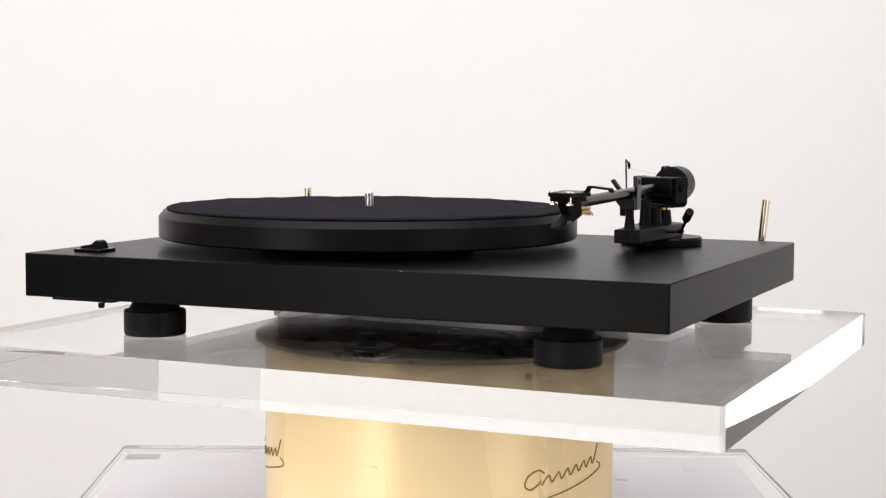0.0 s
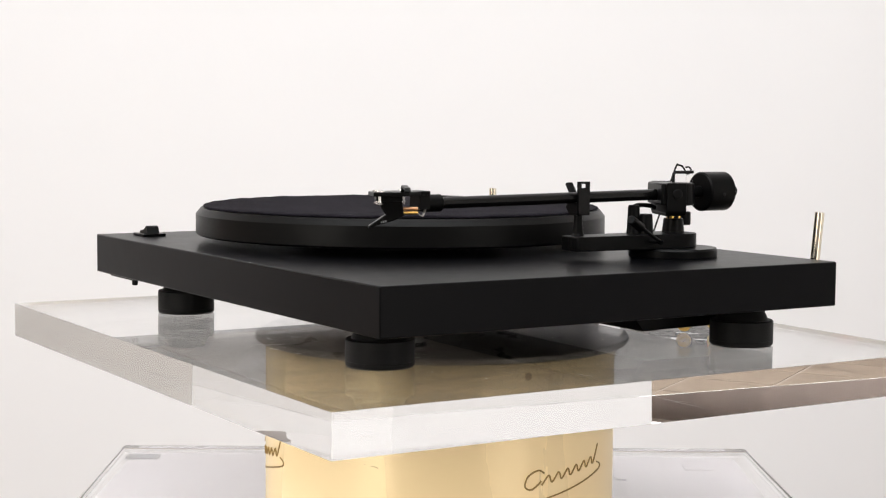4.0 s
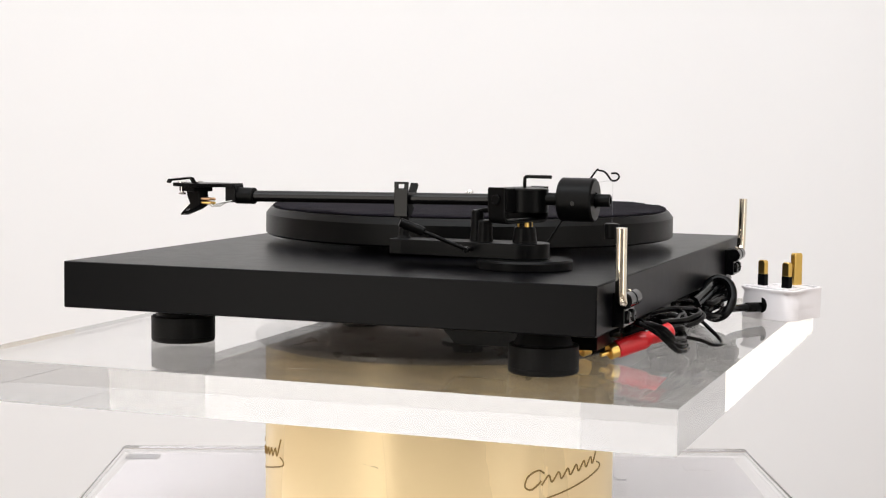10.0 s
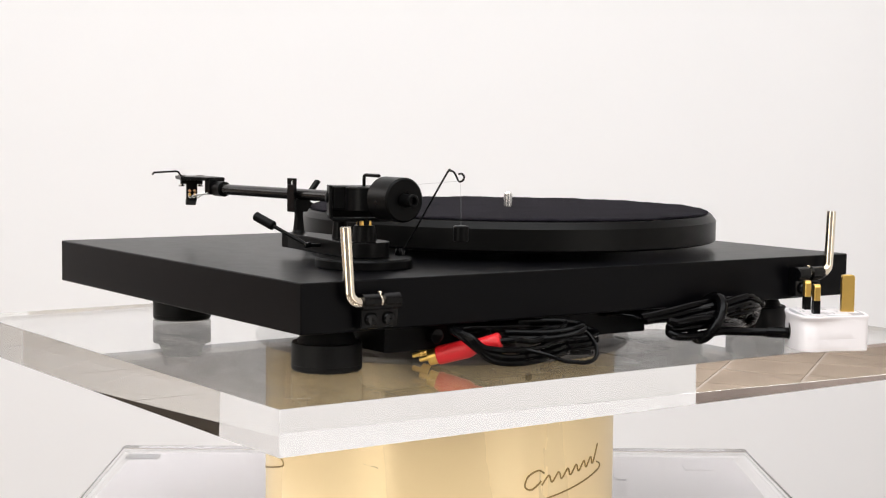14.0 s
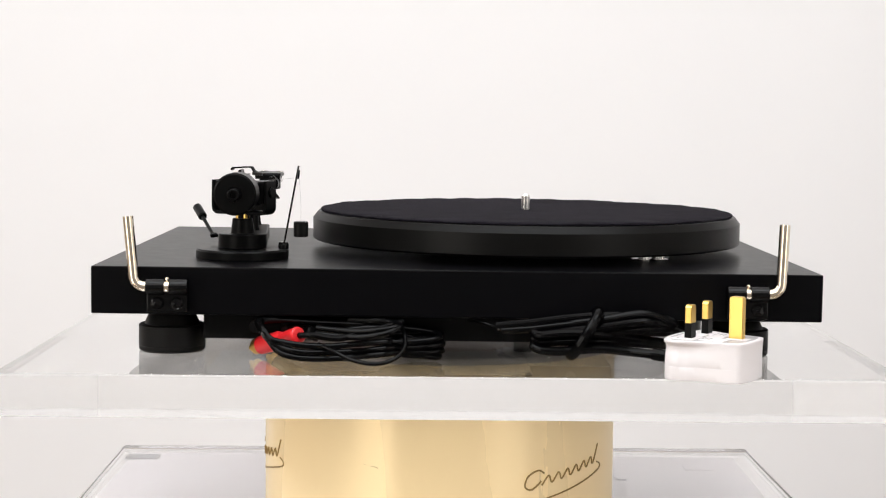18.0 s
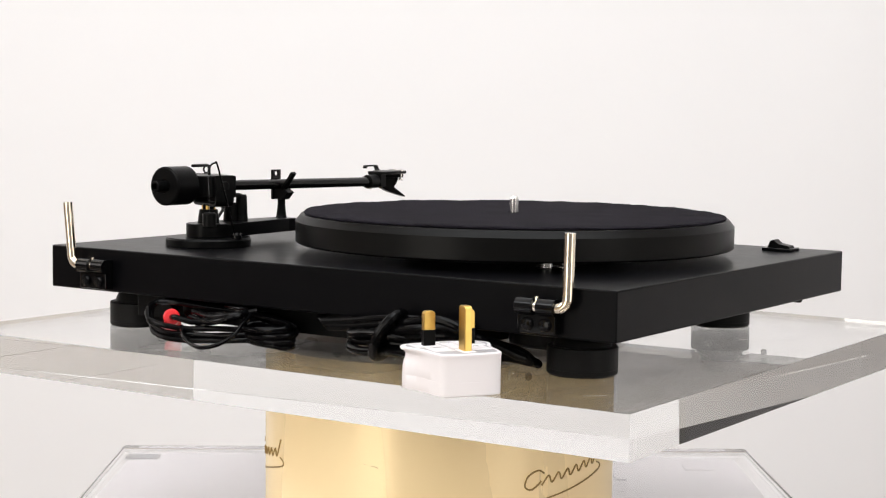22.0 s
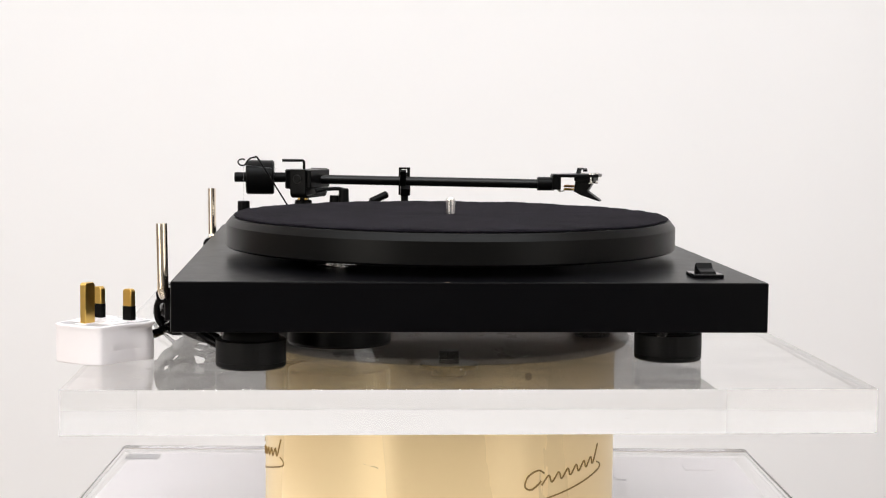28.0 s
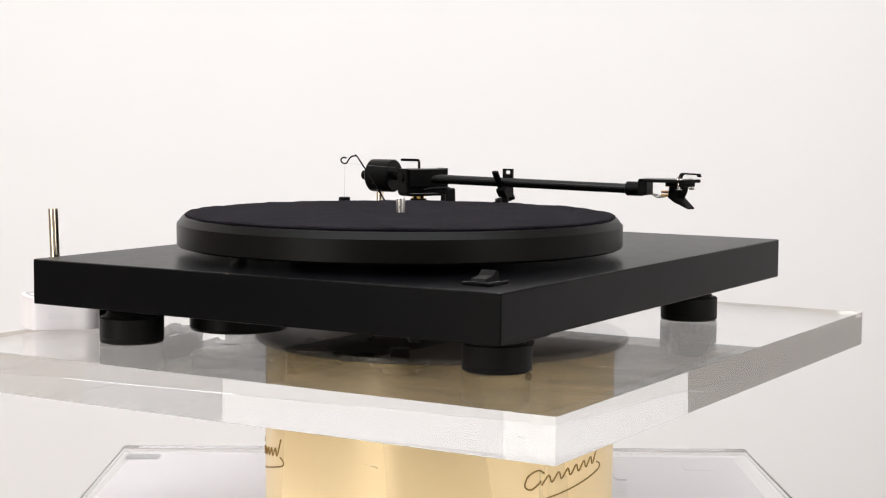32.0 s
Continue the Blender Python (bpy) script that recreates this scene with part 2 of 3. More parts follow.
# ---------------------------------------------------------------- the stand
DRUM_R, DRUM_X = 0.1156, -0.0012
LOW_TOP, LOW_THICK = -0.129, 0.020
SLAB_THICK = 0.0235


def on_drum(angle, z, out=0.0):
    """A point on the drum's side; the angle is counted from the front, to the right."""
    return Vector((DRUM_X + (DRUM_R + out) * math.sin(angle), -(DRUM_R + out) * math.cos(angle), z))


def emblem(drum, turn):
    """A flowing engraved mark: an open oval, a row of waves and a sweeping underline."""
    def stroke(pts, r, steps=7):
        line = curve([(a, b, 0) for a, b in pts], steps)
        return sweep([on_drum(turn + 1.16 * q.x / DRUM_R, q.y, 0.0001) for q in line], r, 6)
    z0 = -0.0903
    bm = stroke([(0.012, z0 + 0.013), (0.008, z0 + 0.0150), (0.002, z0 + 0.012), (0.0, z0 + 0.006), (0.004, z0 + 0.0035), (0.009, z0 + 0.007), (0.0100, z0 + 0.0085)], 0.00055)
    waves = []
    for k in range(13):
        s = 0.0105 + 0.00345 * k
        up = (k % 2 == 1)
        waves.append((s + (0.0012 if up else 0), z0 + 0.0055 + 0.0070 * k / 12 + (0.0050 if up else 0)))
    waves.append((0.0575, z0 + 0.0240))
    add(bm, stroke(waves, 0.00055))
    add(bm, stroke([(0.0565, z0 + 0.0125), (0.0605, z0 + 0.0105), (0.0590, z0 + 0.0075), (0.045, z0 + 0.0035), (0.025, z0 - 0.0010), (0.006, z0 - 0.0042)], 0.0005))
    part("emblem", bm, INK, drum, "engraved dark brown flowing emblem")


def stand():
    pedestal = tagged(empty("pedestal"), "white laminate square display pedestal on the tiled floor", "pedestal")
    top = LOW_TOP - LOW_THICK - 0.0008
    part("cabinet", box(-0.247, 0.236, -0.222, 0.222, ZF + 0.06, top, 0.002), LAMINATE, pedestal)
    part("plinth_base", box(-0.215, 0.215, -0.2, 0.2, ZF, ZF + 0.06, 0.001), DARKGREY, pedestal)
    part("tab", box(-0.2495, -0.2235, 0.190, 0.208, top - 0.0002, top + 0.0007, 0), DARKGREY, pedestal, "dark grey adhesive tab")
    for sx, sy in ((1, 1), (1, -1), (-1, -1)):
        part("spacer", box(sx * 0.2 - 0.01, sx * 0.2 + 0.01, sy * 0.18 - 0.01, sy * 0.18 + 0.01, top - 0.0002, top + 0.0007, 0), LAMINATE, pedestal)
    low = part("acrylic_shelf", box(-0.2580, 0.2495, -0.235, 0.235, LOW_TOP - LOW_THICK, LOW_TOP, 0.0028, 2), CLEAR_LOW)
    low.visible_shadow = False
    low.matrix_world = pose(0.2495, 0.235, 0, 0, 0, 1.1) @ pose(-0.2495, -0.235, 0)
    tagged(low, "thick clear acrylic shelf lying on a white pedestal", "shelf", "acrylic shelves")
    hair = curve([(0.1303, 0.1367, LOW_TOP), (0.1296, 0.1240, LOW_TOP), (0.1325, 0.1140, LOW_TOP), (0.1385, 0.1165, LOW_TOP)], 6)
    fluff = part("fluff", sweep([low.matrix_world.inverted() @ (q + Vector((0, 0, 0.0004))) for q in hair], 0.00020, 6), PRINT, low, "curled dark hair lying on the shelf")
    tagged(fluff, kind="stuff")
    drum = tagged(empty("display_drum"), "brushed brass drum with engraved emblems, carrying a turning shelf", "drum")
    zt = -SLAB_THICK - 0.0045
    part("drum_side", lathe([(DRUM_R - 0.002, LOW_TOP + 0.0001), (DRUM_R, LOW_TOP + 0.002), (DRUM_R, zt - 0.001), (DRUM_R - 0.001, zt)], 160, Matrix.Translation((DRUM_X, 0, 0))), BRASS, drum)
    part("top_plate", lathe([(0.1225, zt + 0.0001), (0.1235, zt + 0.001), (0.1235, -SLAB_THICK - 0.0012), (0.1227, -SLAB_THICK - 0.0002)], 128), PLATE, drum, "worn dull steel bearing plate")
    for k in (-1, 0, 1):
        emblem(drum, radians(26.9 + 120 * k))
    nick = sweep([on_drum(q, z, 0.00003) for q, z in ((-0.362, -0.0716), (-0.345, -0.0717), (-0.330, -0.0720), (-0.322, -0.0727))], 0.00016, 6)
    add(nick, sweep([on_drum(q, z, 0.00003) for q, z in ((-0.402, -0.0707), (-0.394, -0.0709))], 0.00018, 6))
    part("nick", nick, INK, drum, "small dark nick in the lacquer")
    a = math.asin(0.0535 / DRUM_R)
    c = on_drum(a, -0.037)
    n = Vector((c.x - DRUM_X, c.y, 0)).normalized()
    ring = lathe([(0.0012, -0.0004), (0.0024, -0.0004), (0.0024, 0.0005), (0.0012, 0.0005)], 20, Matrix.Translation(c) @ n.to_track_quat("Z", "Y").to_matrix().to_4x4())
    part("fixing_screw", ring, INK, drum, "small dark steel grub screw")


def turning_shelf():
    bm = box(-0.2502, 0.2424, -0.2112, 0.2104, -SLAB_THICK, 0.0, 0.00007, 1)
    for f in bm.faces:
        f.material_index = 0 if f.normal.z > 0.5 else 2 if f.normal.z < -0.5 else 1
    s = part("acrylic_shelf", bm, CLEAR)
    s.data.materials.append(CLEAR_EDGE)
    s.data.materials.append(CLEAR_BASE)
    s.visible_shadow = False
    rs = random.Random(11)
    bm = bmesh.new()
    for k in range(26):
        cx, cy = rs.uniform(-0.23, 0.22), rs.uniform(-0.19, 0.19)
        a, l, bend = rs.uniform(0, math.pi), 0.010 * rs.random() ** 2 + 0.0010, rs.uniform(-0.25, 0.25)
        line = [(cx + l * q * math.cos(a + bend * q), cy + l * q * math.sin(a + bend * q), 0.00002) for q in (-1, -0.5, 0, 0.5, 1)]
        add(bm, sweep(line, rs.uniform(0.00003, 0.00007), 5))
    for k in range(34):
        # a patch of short scuffs left by feet pushed across the shelf
        cx, cy = rs.gauss(0.050, 0.030), rs.gauss(-0.085, 0.028)
        a, l = rs.gauss(0.4, 0.5), rs.uniform(0.0008, 0.0040)
        line = [(cx + l * q * math.cos(a), cy + l * q * math.sin(a), 0.00002) for q in (-1, -0.4, 0.3, 1)]
        add(bm, sweep(line, rs.uniform(0.00003, 0.00009), 5))
    for k in range(40):
        cx, cy, r = rs.uniform(-0.24, 0.23), rs.uniform(-0.2, 0.2), rs.uniform(0.0003, 0.0009)
        add(bm, lathe([(r, 0.00001), (r * 0.6, 0.00012)], 7, Matrix.Translation((cx, cy, 0))))
    tagged(part("scratches", bm, SCRATCH, s, "fine pale scratches and dust specks"), kind="stuff")
    # Smeary sheet whose dark colour stands in for shade on the drum below.
    film = bmesh.new()
    film.faces.new([film.verts.new((x, y, -SLAB_THICK - 0.0001)) for x, y in ((-0.2495, -0.2076), (0.2417, -0.2076), (0.2417, 0.2068), (-0.2495, 0.2068))])
    tagged(part("shade_film", film, SHADE_FILM, s, "thin smeary film on the underside, dark to shade the drum seen through it"), kind="stuff")
    tagged(s, "thick clear acrylic shelf with fine scratches, turning on a brass drum", "shelf", "acrylic shelves")
    return s


# ---------------------------------------------------------------- the record player
PX0, PX1, PY0, PY1, PZ0, PZ1 = -0.2144, 0.2006, -0.1615, 0.1583, 0.0253, 0.0524
PLX, PLY = -0.0540, -0.0008
ARM_X, PIV_Y = 0.1222, 0.0945
TILT = 0.0040


def foot(deck, x, y):
    zb = -TILT * x + 0.0001
    at = Matrix.Translation((x, y, 0))
    f = part("foot", lathe([(0.0185, zb), (0.0195, zb + 0.0012), (0.0195, zb + 0.0030), (0.0193, zb + 0.0033), (0.0195, zb + 0.0036), (0.0195, zb + 0.0152), (0.0188, zb + 0.0158), (0.0145, zb + 0.0158)], 56, at), FOOT, deck, "round matt black damped foot")
    part("neck", lathe([(0.0166, zb + 0.0152), (0.0152, zb + 0.0185), (0.0132, PZ0 - 0.0030), (0.0126, PZ0 + 0.001)], 40, at), FOOT, f)


def hinge(deck, x, side, lean):
    """A lid hinge on the plinth's back: bracket, barrel, two screws and a bent chrome rod. side: +1 where the rod stands towards +x."""
    y, z = 0.1645, 0.0416
    xa, xb = x - 0.0115, x + 0.0115
    h = part("lid_hinge", box(xa, xb, PY1 - 0.0005, PY1 + 0.0065, 0.0272, 0.0455, 0.0006), GLOSS, deck, "gloss black hinge bracket with a chrome lid rod")
    part("barrel", rod((xa - 0.0002, y, z), (x - 0.0013, y, z), 0.0046, 24), GLOSS, h)
    part("barrel", rod((x + 0.0013, y, z), (xb + 0.0002, y, z), 0.0046, 24), GLOSS, h)
    part("pin", rod((x - 0.0016, y, z), (x + 0.0016, y, z), 0.0032, 20), CHROME, h, "bright chrome pin")
    part("set_screw", rod((x, y, z + 0.0030), (x, y, z + 0.0054), 0.0012, 12), CHROME, h)
    for dx in (-0.0055, 0.0055):
        s = part("screw", lathe([(0.0036, 0), (0.0036, 0.0012), (0.0028, 0.0021), (0.0010, 0.0024)], 24, Matrix.Translation((x + dx, PY1 + 0.0064, 0.0323)) @ pose(0, 0, 0, -90)), GLOSS, h)
        cross = box(-0.0018, 0.0018, -0.0004, 0.0004, 0.0018, 0.00236, 0)
        add(cross, box(-0.0004, 0.0004, -0.0018, 0.0018, 0.0018, 0.00236, 0))
        cross.transform(Matrix.Translation((x + dx, PY1 + 0.0064, 0.0323)) @ pose(0, 0, 0, -90, 0, 20))
        part("slot", cross, BLACK, s)
    line = [Vector((x, y, z)), Vector((x + side * 0.0115, y, z))]
    r = 0.0062
    cx, cz = x + side * 0.0126, z + r
    for k in range(1, 9):
        a = math.pi / 2 * k / 8
        line.append(Vector((cx + side * r * math.sin(a), y, cz - r * math.cos(a))))
    line.append(Vector((cx + side * r + lean, y + 0.0006, 0.0812)))
    part("lid_rod", sweep(line, 0.0030, 20), CHROME, h, "polished chrome bent lid rod")


def tonearm(deck):
    x, py = ARM_X, PIV_Y
    base = part("tonearm_base", lathe([(0.0272, PZ1 - 0.0005), (0.0278, PZ1 + 0.0005), (0.0278, 0.0570), (0.0270, 0.0582)], 72, Matrix.Translation((x, py, 0))), BLACK, deck, "black round tonearm base with a long bridge")
    part("bridge", prism(capsule(x, py, 0.0146, x, 0.0225, 0.0085), 0.0583, 0.0672, 0.0005), BLACK, base)
    part("bridge_nose", box(x - 0.0085, x + 0.0085, 0.0142, 0.0225, 0.0583, 0.0672, 0.0006), BLACK, base)
    part("pillar", lathe([(0.0072, 0.0670), (0.0067, 0.0710), (0.0061, 0.0758), (0.0056, 0.0763)], 32, Matrix.Translation((x, py, 0))), BLACK, base)
    part("pillar_cap", lathe([(0.0040, 0.0740), (0.0040, 0.0795)], 24, Matrix.Translation((x, py, 0))), BLACK, base)
    for a in range(4):
        c = (x + 0.0030 * math.cos(a * 1.571 + 0.6), py + 0.0030 * math.sin(a * 1.571 + 0.6))
        part("contact", rod((c[0], c[1], 0.0755), (c[0], c[1], 0.0790), 0.00155, 12), GOLD, base, "small gilt brass bush")
    # arm lift
    lift = part("arm_lift", lathe([(0.0046, 0.0668), (0.0041, 0.0710), (0.0036, 0.0840), (0.0030, 0.0850)], 28, Matrix.Translation((0.1196, 0.0650, 0))), BLACK, base)
    part("lift_post", lathe([(0.0048, 0.0668), (0.0045, 0.0700), (0.0040, 0.0788), (0.0036, 0.0796)], 28, Matrix.Translation((0.1240, 0.0712, 0))), BLACK, lift)
    part("lift_bar", sweep(curve([(0.1196, 0.0650, 0.0840), (0.1185, 0.0700, 0.0848), (0.1170, 0.0790, 0.0842), (0.1150, 0.0850, 0.0830)], 5), 0.0014, 18), BLACK, lift)
    lever = part("lift_lever", sweep(curve([(0.1305, 0.0655, 0.0632), (0.1425, 0.0669, 0.0636), (0.1455, 0.0620, 0.0658), (0.1545, 0.0415, 0.0748)], 6), 0.0011, 18), BLACK, base, "thin black cueing lever with a knob")
    part("lever_pivot", rod((0.1415, 0.0669, 0.0640), (0.1452, 0.0667, 0.0634), 0.0016, 14), GLOSS, lever)
    part("knob", rod((0.1530, 0.0445, 0.0734), (0.1585, 0.0320, 0.0789), 0.0028, 20, 0.0006), BLACK, lever)
    # arm rest
    rest = part("arm_rest", lathe([(0.0042, 0.0668), (0.0034, 0.0690), (0.0027, 0.0760), (0.0027, 0.0815), (0.0018, 0.0825)], 24, Matrix.Translation((x, 0.0203, 0))), BLACK, base, "black tonearm rest with a locking clip")
    clip = box(0.1262, 0.1282, 0.0162, 0.0246, 0.0800, 0.0966, 0.0003)
    add(clip, box(0.1262, 0.1282, 0.0162, 0.0184, 0.0966, 0.1003, 0.0002))
    add(clip, box(0.1262, 0.1282, 0.0224, 0.0246, 0.0966, 0.1003, 0.0002))
    add(clip, box(0.1262, 0.1282, 0.0162, 0.0246, 0.0990, 0.1004, 0.0002))
    part("clip", clip, GLOSS, rest)
    cradle = prism([(-0.0085, 0.0), (-0.0040, -0.0050), (0.0045, -0.0050), (0.0045, 0.0), (0.0026, 0.0028), (-0.0040, 0.0028)], -0.0035, 0.0035, 0.0004)
    cradle.transform(Matrix.Translation((x, 0.0200, 0.0850)) @ pose(0, 0, 0, 90))
    part("cradle", cradle, BLACK, rest)
    part("ear", add(bmesh.new(), box(-0.0011, 0.0011, -0.0022, 0.0022, -0.0070, 0.0070, 0.0003), Matrix.Translation((0.1142, 0.0220, 0.0932)) @ pose(0, 0, 0, 0, -38, 0)), BLACK, rest)
    # pivot block
    pivot = part("pivot_housing", lathe([(0.0112, 0.0846), (0.0118, 0.0852), (0.0118, 0.0978), (0.0110, 0.0985)], 56, Matrix.Translation((x, py + 0.0015, 0))), BLACK, base, "black pivot housing of the tonearm")
    # the bearing yoke stands square to the headshell, not to the tube
    yoke_at = Matrix.Translation((x - 0.0002, 0.0905, 0)) @ pose(0, 0, 0, 0, 0, -24)
    half, wall, low, high, rad = 0.0190, 0.0019, 0.0784, 0.0990, 0.0042
    outer = [(half - rad + rad * math.sin(q * math.pi / 12), low + rad - rad * math.cos(q * math.pi / 12)) for q in range(7)]
    inner = [(half - wall - (rad - wall) + (rad - wall) * math.sin(q * math.pi / 12), low + rad - (rad - wall) * math.cos(q * math.pi / 12)) for q in range(7)]
    u_line = outer + [(half, high), (half - wall, high)] + inner[::-1]
    u_line += [(-u, v) for u, v in inner] + [(-half + wall, high), (-half, high)] + [(-u, v) for u, v in outer[::-1]]
    yoke = prism(u_line, -0.0062, 0.0062, 0.0005)
    yoke.transform(yoke_at @ pose(0, 0, 0, 90))
    part("yoke", yoke, BLACK, pivot, "black U-shaped bearing yoke with rounded corners")
    part("carrier_block", add(bmesh.new(), box(-0.0168, 0.0168, -0.0092, 0.0058, 0.0852, 0.0987, 0.0010), yoke_at), BLACK, pivot)
    part("yoke_wall", add(bmesh.new(), box(-0.0169, 0.0169, -0.0060, -0.0030, 0.0806, 0.0858, 0.0004), yoke_at), BLACK, pivot)
    for s in (-1, 1):
        ends = [yoke_at @ Vector((s * q, 0.0002, 0.0922)) for q in (0.0120, 0.0203)]
        part("bearing_screw", rod(ends[0], ends[1], 0.0029, 20), BLACK, pivot)
        turn = (ends[1] - ends[0]).to_track_quat("Z", "Y").to_matrix().to_4x4()
        part("screw_rim", lathe([(0.0026, 0.0), (0.0033, 0.0), (0.0033, 0.0006), (0.0026, 0.0006)], 28, Matrix.Translation(yoke_at @ Vector((s * 0.0190, 0.0002, 0.0922))) @ turn), TUBE, pivot, "glossy bearing rim")
    part("hex_key", sweep([(x, 0.0940, 0.0970), (x, 0.0940, 0.1030), (x, 0.0941, 0.1040), (x, 0.0948, 0.1048), (x, 0.0958, 0.1050), (x, 0.1100, 0.1050)], 0.0010, 6), BLACK, pivot, "black bent hexagonal pin")
    part("stub", lathe([(0.0036, 0.0), (0.0036, 0.0380), (0.0031, 0.0385), (0.0022, 0.0385), (0.0022, 0.0355)], 28, Matrix.Translation((x, 0.1060, 0.0926)) @ pose(0, 0, 0, -90)), BLACK, pivot)
    weight = part("counterweight", lathe([(0.0035, 0.0), (0.0114, 0.0), (0.0124, 0.0010), (0.0124, 0.0192), (0.0114, 0.0202), (0.0046, 0.0202), (0.0046, 0.0192), (0.0035, 0.0192)], 72, Matrix.Translation((x, 0.1157, 0.0926)) @ pose(0, 0, 0, -90)), BLACK, pivot, "round matt black counterweight")
    part("grub_screw", rod((x + 0.0110, 0.1256, 0.0910), (x + 0.01245, 0.1256, 0.0909), 0.0013, 14, 0.0001), GLOSS, weight)
    # tube and headshell
    arm = part("tonearm", rod((0.1217, -0.0790, 0.0892), (ARM_X, 0.0830, 0.0914), 0.0034, 28), TUBE, deck, "slim black straight tonearm tube")
    part("collar", rod((0.1217, -0.0900, 0.0893), (0.1217, -0.0775, 0.0893), 0.0050, 28), BLACK, arm)
    shell = prism([(0.1160, -0.0885), (0.1290, -0.0885), (0.1300, -0.0950), (0.1385, -0.1080), (0.1330, -0.1275), (0.1180, -0.1225), (0.1150, -0.1050)], 0.0943, 0.0966, 0.0004)
    add(shell, prism([(0.1165, -0.0880), (0.1275, -0.0880), (0.1275, -0.0945), (0.1165, -0.0945)], 0.0852, 0.0960, 0.0008))
    part("headshell", shell, BLACK, arm, "flat black angled headshell")
    rt = Vector((0.913, -0.407, 0))
    fs = Vector((0.1345, -0.1095, 0.0960))
    finger = [fs, fs + rt * 0.0030 + Vector((0, 0, 0.0012)), fs + rt * 0.0046 + Vector((0, 0, 0.0036)), fs + rt * 0.0062 + Vector((0, 0, 0.0040)), fs + rt * 0.0205 + Vector((0, 0, 0.0031)), fs + rt * 0.0215 + Vector((0, 0, 0.0018))]
    fb = bmesh.new()
    for a, b in zip(finger, finger[1:]):
        mid, d = (a + b) / 2, b - a
        q = d.to_track_quat("X", "Z").to_matrix().to_4x4()
        add(fb, box(-d.length / 2 - 0.0004, d.length / 2 + 0.0004, -0.0017, 0.0017, -0.0006, 0.0006, 0.0002), Matrix.Translation(mid) @ q)
    part("finger_lift", fb, BLACK, arm)
    at = Matrix.Translation((0.1285, -0.1120, 0)) @ pose(0, 0, 0, 0, 0, -24)
    cart = bmesh.new()
    add(cart, box(-0.0072, 0.0072, -0.0105, 0.0043, 0.0914, 0.0945, 0.0005), at)
    body = [(-0.0085, 0.0920), (0.0043, 0.0920), (0.0047, 0.0890), (0.0054, 0.0834), (-0.0003, 0.0806), (-0.0142, 0.0764), (-0.0140, 0.0776), (-0.0048, 0.0840), (-0.0072, 0.0878)]
    side = prism(body, -0.0036, 0.0036, 0.0006)
    side.transform(pose(0, 0, 0, 90, 0, 90))
    add(cart, side, at)
    part("cartridge", cart, BLACK, arm, "black wedge-shaped cartridge with stylus guard")
    for dx in (-0.0017, 0.0017):
        for h in (0.0848, 0.0872):
            part("cartridge_terminal", rod(at @ Vector((dx, 0.0048, h)), at @ Vector((dx, 0.0135, h)), 0.0009, 12), GOLD if h < 0.086 else COPPER, arm, "gilt cartridge terminal")
    for dx in (-0.0025, 0.0, 0.0025):
        a = at @ Vector((dx, 0.0130, 0.0845))
        part("lead", sweep(curve([a, a + Vector((0.0005, 0.0030, -0.0016)), a + Vector((-0.002, 0.0060, 0.0005)), Vector((0.1225 + dx * 0.5, -0.0880, 0.0868))], 5), 0.00035, 6), STEEL, arm, "fine bare pickup lead")
    for dx in (-0.0063, 0.0063):
        a, b = at @ Vector((dx, -0.0085, 0.0895)), at @ Vector((dx, -0.0085, 0.0974))
        part("mount_screw", rod(a, b, 0.0011, 18), BRIGHT, arm)
        part("mount_washer", lathe([(0.0030, 0.0964), (0.0030, 0.0971), (0.0024, 0.0974)], 24, Matrix.Translation(at @ Vector((dx, -0.0085, 0)))), BRIGHT, arm)
        part("mount_nut", rod(at @ Vector((dx, -0.0085, 0.0894)), at @ Vector((dx, -0.0085, 0.0906)), 0.0022, 6), BRIGHT, arm)
    dots = bmesh.new()
    for k in range(3):
        add(dots, box(-0.0005, 0.0005, -0.0003, 0.0003, 0, 0.00012, 0), at @ Matrix.Translation((0.0037, -0.0072 + 0.0012 * k, 0.0797 + 0.0003 * k)) @ pose(0, 0, 0, 0, 90, 0))
    part("print_bars", dots, PRINT, arm)
    # anti-skating wire, thread and weight
    wire = curve([(0.0974, 0.0950, 0.0600), (0.0965, 0.0985, 0.0630), (0.0915, 0.1120, 0.0850), (0.0866, 0.1255, 0.1068), (0.0862, 0.1280, 0.1082), (0.0860, 0.1315, 0.1074), (0.0858, 0.1338, 0.1048), (0.0856, 0.1355, 0.1026), (0.0853, 0.1385, 0.1028), (0.0850, 0.1398, 0.1050), (0.0850, 0.1380, 0.1068), (0.0852, 0.1350, 0.1066)], 6)
    guide = part("antiskate_wire", sweep(wire, 0.00058, 8), BLACK, base, "thin black bent anti-skating wire")
    part("wire_clamp", lathe([(0.0032, 0.0580), (0.0032, 0.0605), (0.0026, 0.0622)], 20, Matrix.Translation((0.0974, 0.0950, 0))), GLOSS, guide)
    part("thread", sweep([(x - 0.004, 0.1130, 0.0990), (0.0850, 0.1362, 0.1027), (0.0840, 0.1359, 0.0900), (0.0838, 0.1358, 0.0770)], 0.00007, 5), THREAD, guide)
    part("bob", lathe([(0.0038, 0.0686), (0.0043, 0.0690), (0.0043, 0.0770), (0.0036, 0.0775)], 28, Matrix.Translation((0.0838, 0.1358, 0))), BLACK, guide, "small black anti-skating weight")


